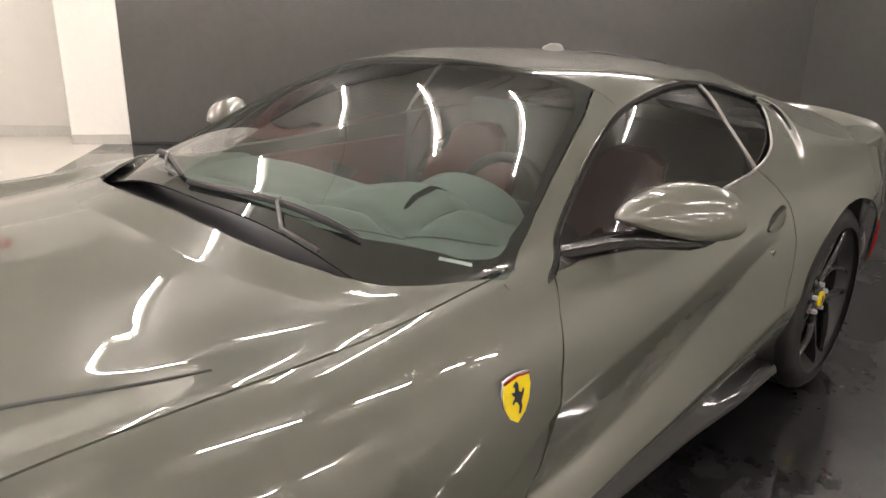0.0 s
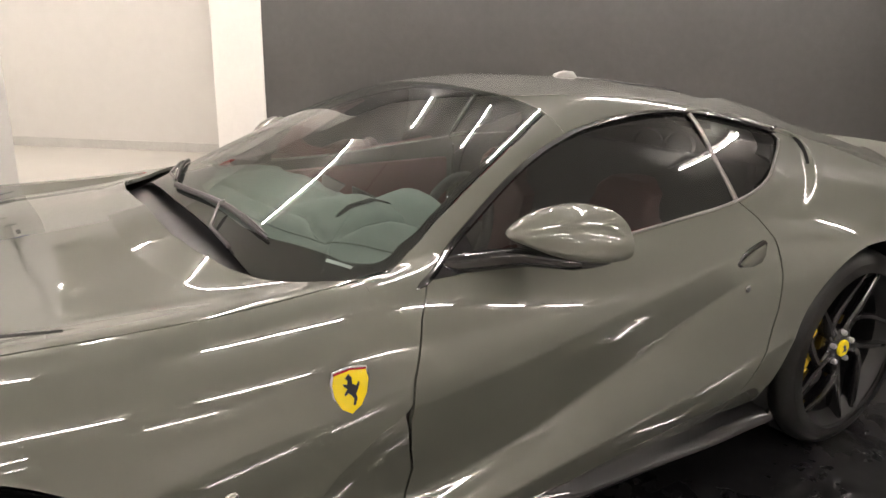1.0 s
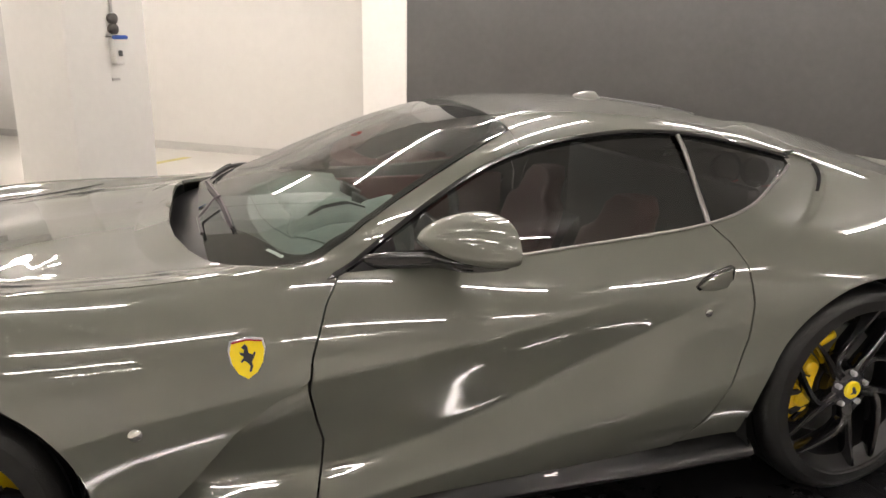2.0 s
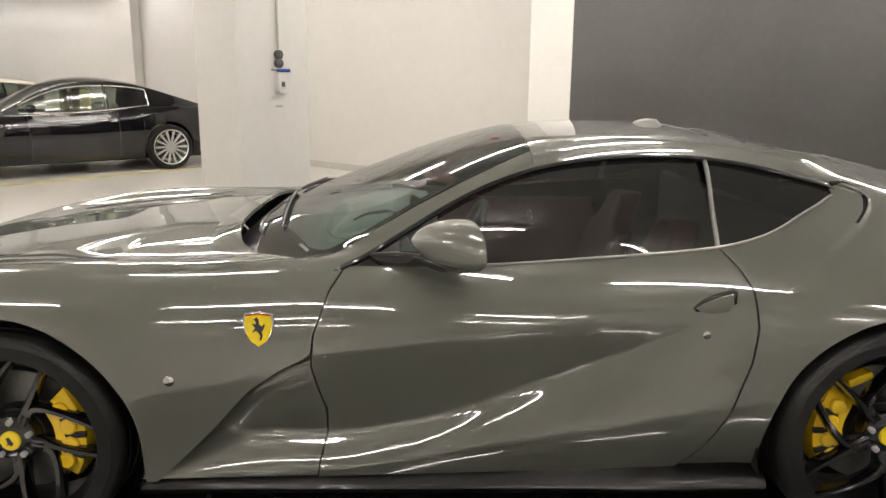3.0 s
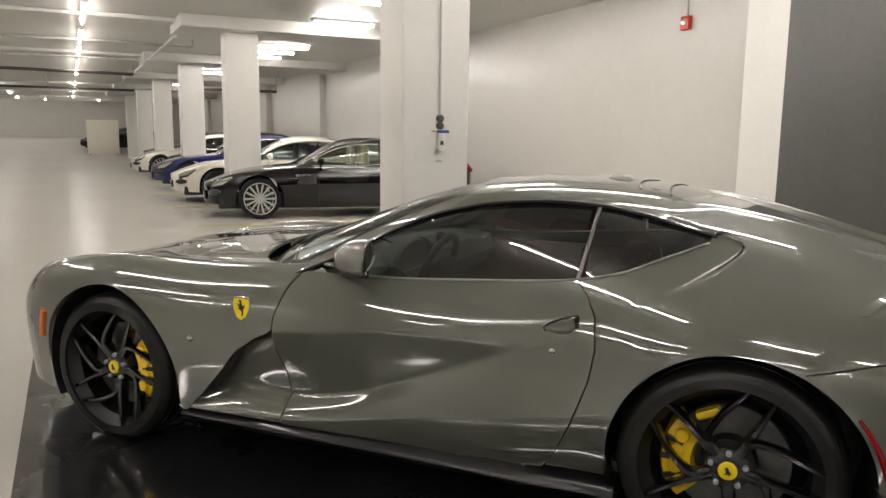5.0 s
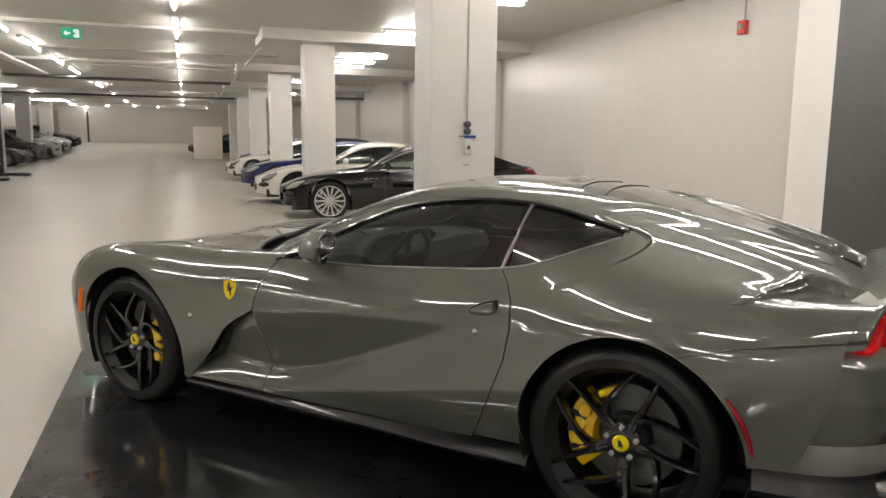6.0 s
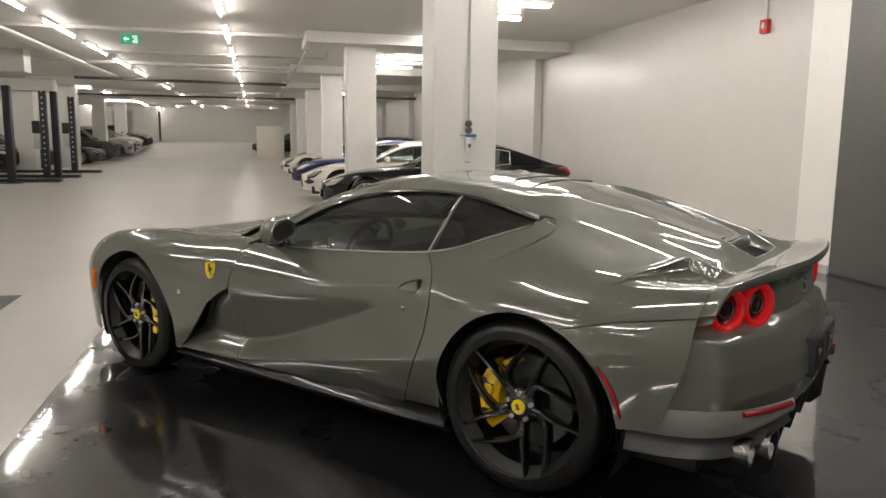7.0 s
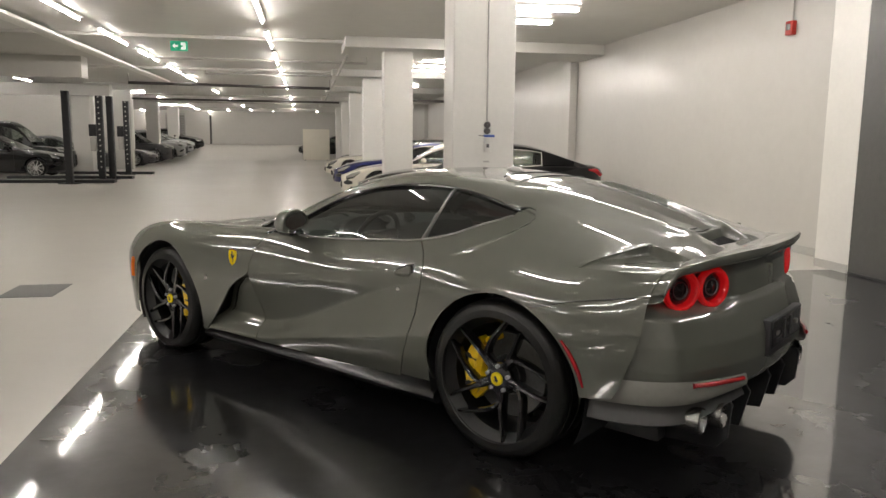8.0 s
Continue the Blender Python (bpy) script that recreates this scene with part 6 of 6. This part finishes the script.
near_gt = parked_car(GT, CAR_BLACK, "black coupe with silver wheels and cream seats parked behind a column", bay(2.73, 9.94, -11), detail=True, seat_mat=CREAM_LEATHER)
for sgn in (1, -1):
    for k in range(3):
        pts = [(-0.83 + 0.095 * k + 0.034 * math.cos(a), sgn * -0.928, 0.735 + 0.014 * math.sin(a)) for a in np.linspace(0, 2 * math.pi, 15)]
        part("side_vent", tube_bm(pts, 0.006, 6), CHROME, near_gt, "oval chrome side vent")
parked_car(GT, CAR_WHITE, "white coupe with dark glass parked in a bay", bay(2.55, 13.2, -6), wheel_mat=BARREL)
parked_car(GT, CAR_BLUE, "deep blue coupe parked in a bay", bay(2.5, 16.9, -5), wheel_mat=BARREL)
parked_car(SALOON, CAR_BLACK, "black saloon parked in a bay", bay(3.2, 20.4, -3), detail=False)
parked_car(GT, CAR_WHITE, "white coupe with silver wheels parked in a bay", bay(2.4, 22.8, -5))
parked_car(SALOON, CAR_GREY, "dark grey saloon parked in a bay", bay(3.1, 27.8, 0), detail=False)
parked_car(GT, CAR_BLACK, "black coupe half hidden behind a board", GARAGE @ pose(1.25, 46.5, 0.33, 3.5, 0, 0), detail=False)
parked_car(SALOON, CAR_BLACK, "black saloon with silver wheels beside a lift", bay(-11.4, 24.4, 180), detail=False)
parked_car(VAN, CAR_BLACK, "tall black estate parked behind the lifts", bay(-12.0, 27.0, 180), detail=False)
parked_car(SALOON, CAR_GREY, "dark grey saloon parked behind the lifts", bay(-11.1, 29.5, 180), detail=False)
parked_car(GT, CAR_GREY, "grey coupe parked along the aisle", bay(-10.5, 35.4, 180), detail=False)


def ramp_bay(v, u):
    """A bay on the left of the rising floor."""
    z, slope = float(np.interp(u, *RAMP)), float(np.interp(u + 0.8, *RAMP) - np.interp(u - 0.8, *RAMP)) / 1.6
    return GARAGE @ pose(v, u, z, -math.degrees(math.atan(slope)), 0, 180)


parked_car(TALL, CAR_GREY, "tall dark grey car parked along the aisle", ramp_bay(-10.5, 40.6), detail=False)
parked_car(TALL, CAR_SILVER, "tall silver car parked along the aisle", ramp_bay(-10.3, 44.2), detail=False)
parked_car(SALOON, CAR_SILVER, "silver saloon parked along the aisle", ramp_bay(-10.2, 47.2), detail=False)
parked_car(SALOON, CAR_BLACK, "black saloon parked along the aisle", ramp_bay(-10.0, 50.0), detail=False)


# ---- fittings of the garage ----
def switch_unit():
    """Conduit, two round sockets, a lever and a small box on the column's face."""
    u = 2.43
    th = thing("power_switch", "grey conduit with two sockets, blue lever and box on a column", "switch", at=GARAGE @ pose(1.09, u, 1.42))
    part("conduit", tube_bm([(0, -0.012, 0.20), (0, -0.012, CEIL - 1.43)], 0.009, 8), PIPE_PAINT, th)
    for z in (0.165, 0.105):
        part("socket", lathe_bm([(0.030, 0.0), (0.032, -0.03), (0.024, -0.036), (0.001, -0.036)], 20), DARK_PIPE, th).matrix_basis = Matrix.Translation((0, 0, z))
    part("lever", box_bm(-0.04, 0.07, -0.06, -0.035, 0.045, 0.07, 0.008), BLUE_PLASTIC, th, "blue lever")
    part("rod", tube_bm([(-0.09, -0.04, 0.06), (-0.02, -0.04, 0.058)], 0.006, 6), CHROME, th)
    part("box", box_bm(-0.03, 0.035, -0.05, 0.0, -0.10, 0.045, 0.006), COLUMN_PAINT, th)
    part("padlock", box_bm(-0.012, 0.015, -0.062, -0.05, -0.055, -0.02, 0.004), STEEL, th)
    part("sticker", box_bm(-0.03, 0.03, -0.003, 0.0, -0.20, -0.185), PIPE_PAINT, th)


switch_unit()

al = thing("fire_alarm", "small red fire alarm box high on the white wall", "alarm", at=GARAGE @ pose(5.75, 4.45, 2.96))
part("case", box_bm(-0.07, 0.0, -0.075, 0.075, -0.09, 0.09, 0.01), ALARM_RED, al)
part("lens", box_bm(-0.085, -0.07, -0.04, 0.04, -0.03, 0.05, 0.006), LAMP_CLEAR, al)
part("conduit", tube_bm([(-0.015, 0, 0.09), (-0.015, 0, CEIL - 2.97)], 0.010, 8), PIPE_PAINT, al)

ex = thing("exit_sign", "green lit exit sign with a white arrow under the ceiling", "sign", at=GARAGE @ pose(-3.2, 11.7, 3.30))
part("panel", box_bm(-0.17, 0.17, -0.015, 0.015, -0.10, 0.10, 0.006), SIGN_GREEN, ex)
part("arrow", prism_bm([(-0.13, 0.0), (-0.08, 0.05), (-0.08, 0.018), (-0.02, 0.018), (-0.02, -0.018), (-0.08, -0.018), (-0.08, -0.05)], -0.019, -0.014), SIGN_WHITE, ex)
part("mark", prism_bm([(0.04, -0.07), (0.13, -0.07), (0.13, 0.07), (0.04, 0.07), (0.04, 0.02), (0.08, 0.01), (0.07, -0.03), (0.04, -0.02)], -0.019, -0.014), SIGN_WHITE, ex)
part("stem", tube_bm([(0, 0, 0.10), (0, 0, CEIL - 3.31)], 0.012, 8), PIPE_PAINT, ex)

bd = thing("board_partition", "cream upright board partition across the bay", "partition", at=GARAGE @ pose(0, 43.1, 0.10))
part("panel", box_bm(-0.85, 0.80, 0, 0.06, 0.03, 1.95, 0.008), BOARD, bd)
for x in (-0.7, 0.65):
    part("foot", box_bm(x - 0.03, x + 0.03, -0.02, 0.35, 0.0, 0.05, 0.006), LIFT_BLACK, bd)


def lift_post(v, u, slots):
    th = thing("lift_post", "tall black steel car lift post on the floor", "lift", "car lift posts", at=GARAGE @ pose(v, u, 0))
    part("post", box_bm(-0.10, 0.10, -0.10, 0.10, 0.02, 2.80, 0.012), LIFT_BLACK, th)
    part("base_plate", box_bm(-0.28, 0.28, -0.28, 0.28, 0.0, 0.025, 0.004), LIFT_BLACK, th)
    if slots:
        part("power_box", box_bm(-0.34, -0.12, -0.12, 0.1, 1.45, 1.85, 0.02), LIFT_BLACK, th, "black motor box")
        part("tank", box_bm(-0.32, -0.13, -0.09, 0.08, 0.95, 1.43, 0.02), PIPE_PAINT, th)
        for k in range(14):
            part("slot", box_bm(-0.025, 0.025, -0.106, -0.099, 0.4 + 0.18 * k, 0.45 + 0.18 * k), PIPE_PAINT, th)


for v, u, sl in ((-7.8, 19.8, False), (-7.48, 22.3, True), (-7.22, 22.6, False), (-7.45, 26.0, True)):
    lift_post(v, u, sl)
for i, u in enumerate((20.3, 22.8, 26.3)):
    ob = part("lift_runway", box_bm(-10.6, -6.6, u - 0.22, u + 0.22, 0.004, 0.10, 0.01), LIFT_BLACK)
    ob.matrix_basis = GARAGE
    tagged(ob, "flat black steel lift runway lying on the floor", "lift runway", "lift runways")

# left-hand piers and ceiling services
tagged(room_box("wall_bay", -14.5, -8.35, 31.0, 31.4, 0, CEIL - 0.001, WHITE_WALL, 0.01), "white painted wall behind the car lifts", "wall")
room_box("pilaster_bay", -10.75, -10.1, 30.75, 30.997, 0, CEIL - 0.001, COLUMN_PAINT, 0.012)
tray = part("cable_tray", box_bm(-5.75, -5.45, 6.0, 24.0, CEIL - 0.12, CEIL - 0.06, 0.006), TUBE_BODY)
tray.matrix_basis = GARAGE
tagged(tray, "long pale metal cable tray under the ceiling", "cable tray")
part("hanger", box_bm(-5.75, -5.72, 9.0, 9.03, CEIL - 0.06, CEIL), TUBE_BODY, tray)
part("hanger", box_bm(-5.75, -5.72, 16.0, 16.03, CEIL - 0.06, CEIL), TUBE_BODY, tray)


def ceiling_pipe(points, radius, mat, label):
    ob = part("ceiling_pipe", tube_bm(points, radius, 10), mat)
    ob.matrix_basis = GARAGE
    tagged(ob, label, "pipe", "ceiling pipes")
    for p in points[::max(1, len(points) - 1)]:
        part("clamp", box_bm(p[0] - 0.015, p[0] + 0.015, p[1] - 0.015, p[1] + 0.015, p[2], CEIL), PIPE_PAINT, ob)


ceiling_pipe([(-6.4, 21.8, 3.22), (0.2, 22.6, 3.22)], 0.05, DARK_PIPE, "dark metal pipe across the aisle ceiling")
ceiling_pipe([(-9.0, 33.0, 3.25), (1.0, 33.4, 3.25)], 0.05, DARK_PIPE, "dark metal pipe across the aisle ceiling")
ceiling_pipe([(-4.4, 14.8, 3.36), (0.9, 14.8, 3.36)], 0.03, PIPE_PAINT, "painted sprinkler pipe under the ceiling")
ceiling_pipe([(-3.6, 19.0, 3.36), (0.9, 19.0, 3.36)], 0.03, PIPE_PAINT, "painted sprinkler pipe under the ceiling")
ceiling_pipe([(0.3, 12.9, 3.34), (0.3, 40.0, 3.34)], 0.035, PIPE_PAINT, "painted sprinkler pipe under the ceiling")
ceiling_pipe([(5.2, 24.5, 2.95), (2.2, 24.5, 2.95)], 0.05, DARK_PIPE, "dark metal pipe beside the wall")
ceiling_pipe([(-2.4, 28.0, 3.38), (-2.4, 60.0, 3.38)], 0.03, PIPE_PAINT, "painted sprinkler pipe under the ceiling")

ceiling_pipe([(0.2, 1.15, 3.44), (5.2, 1.15, 3.44)], 0.011, PIPE_PAINT, "thin painted conduit under the ceiling over the coupe")

for v0, v1, u0, u1 in ((0.2, 5.2, 5.56, 5.68), (0.0, 4.6, 8.62, 8.74), (0.0, 4.6, 11.75, 11.86), (0.0, 4.6, 14.85, 14.96)):
    m = room_box("bay_line", v0, v1, u0, u1, 0.0, 0.003, YELLOW_LINE)
tagged(room_box("drain_cover", -3.4, -2.93, 2.3, 2.9, 0.0, 0.005, STEEL, 0.001), "grey metal floor drain cover", "drain")

shutter = thing("roller_shutter", "grey slatted roller shutter on the far wall", "shutter", at=GARAGE @ pose(-10.5, 56, 0.92))
part("frame", box_bm(-0.75, 0.75, -0.05, 0.0, 0.0, 2.4, 0.01), PIPE_PAINT, shutter)
for k in range(12):
    part("slat", box_bm(-0.68, 0.68, -0.08, -0.05, 0.1 + 0.18 * k, 0.25 + 0.18 * k, 0.012), SATIN_TRIM, shutter)
drop = part("downpipe", tube_bm([(-7.9, 55.9, 0.98), (-7.9, 55.9, CEIL - 0.35)], 0.07, 10), DARK_PIPE)
drop.matrix_basis = GARAGE
tagged(drop, "dark upright pipe against the far wall", "pipe")
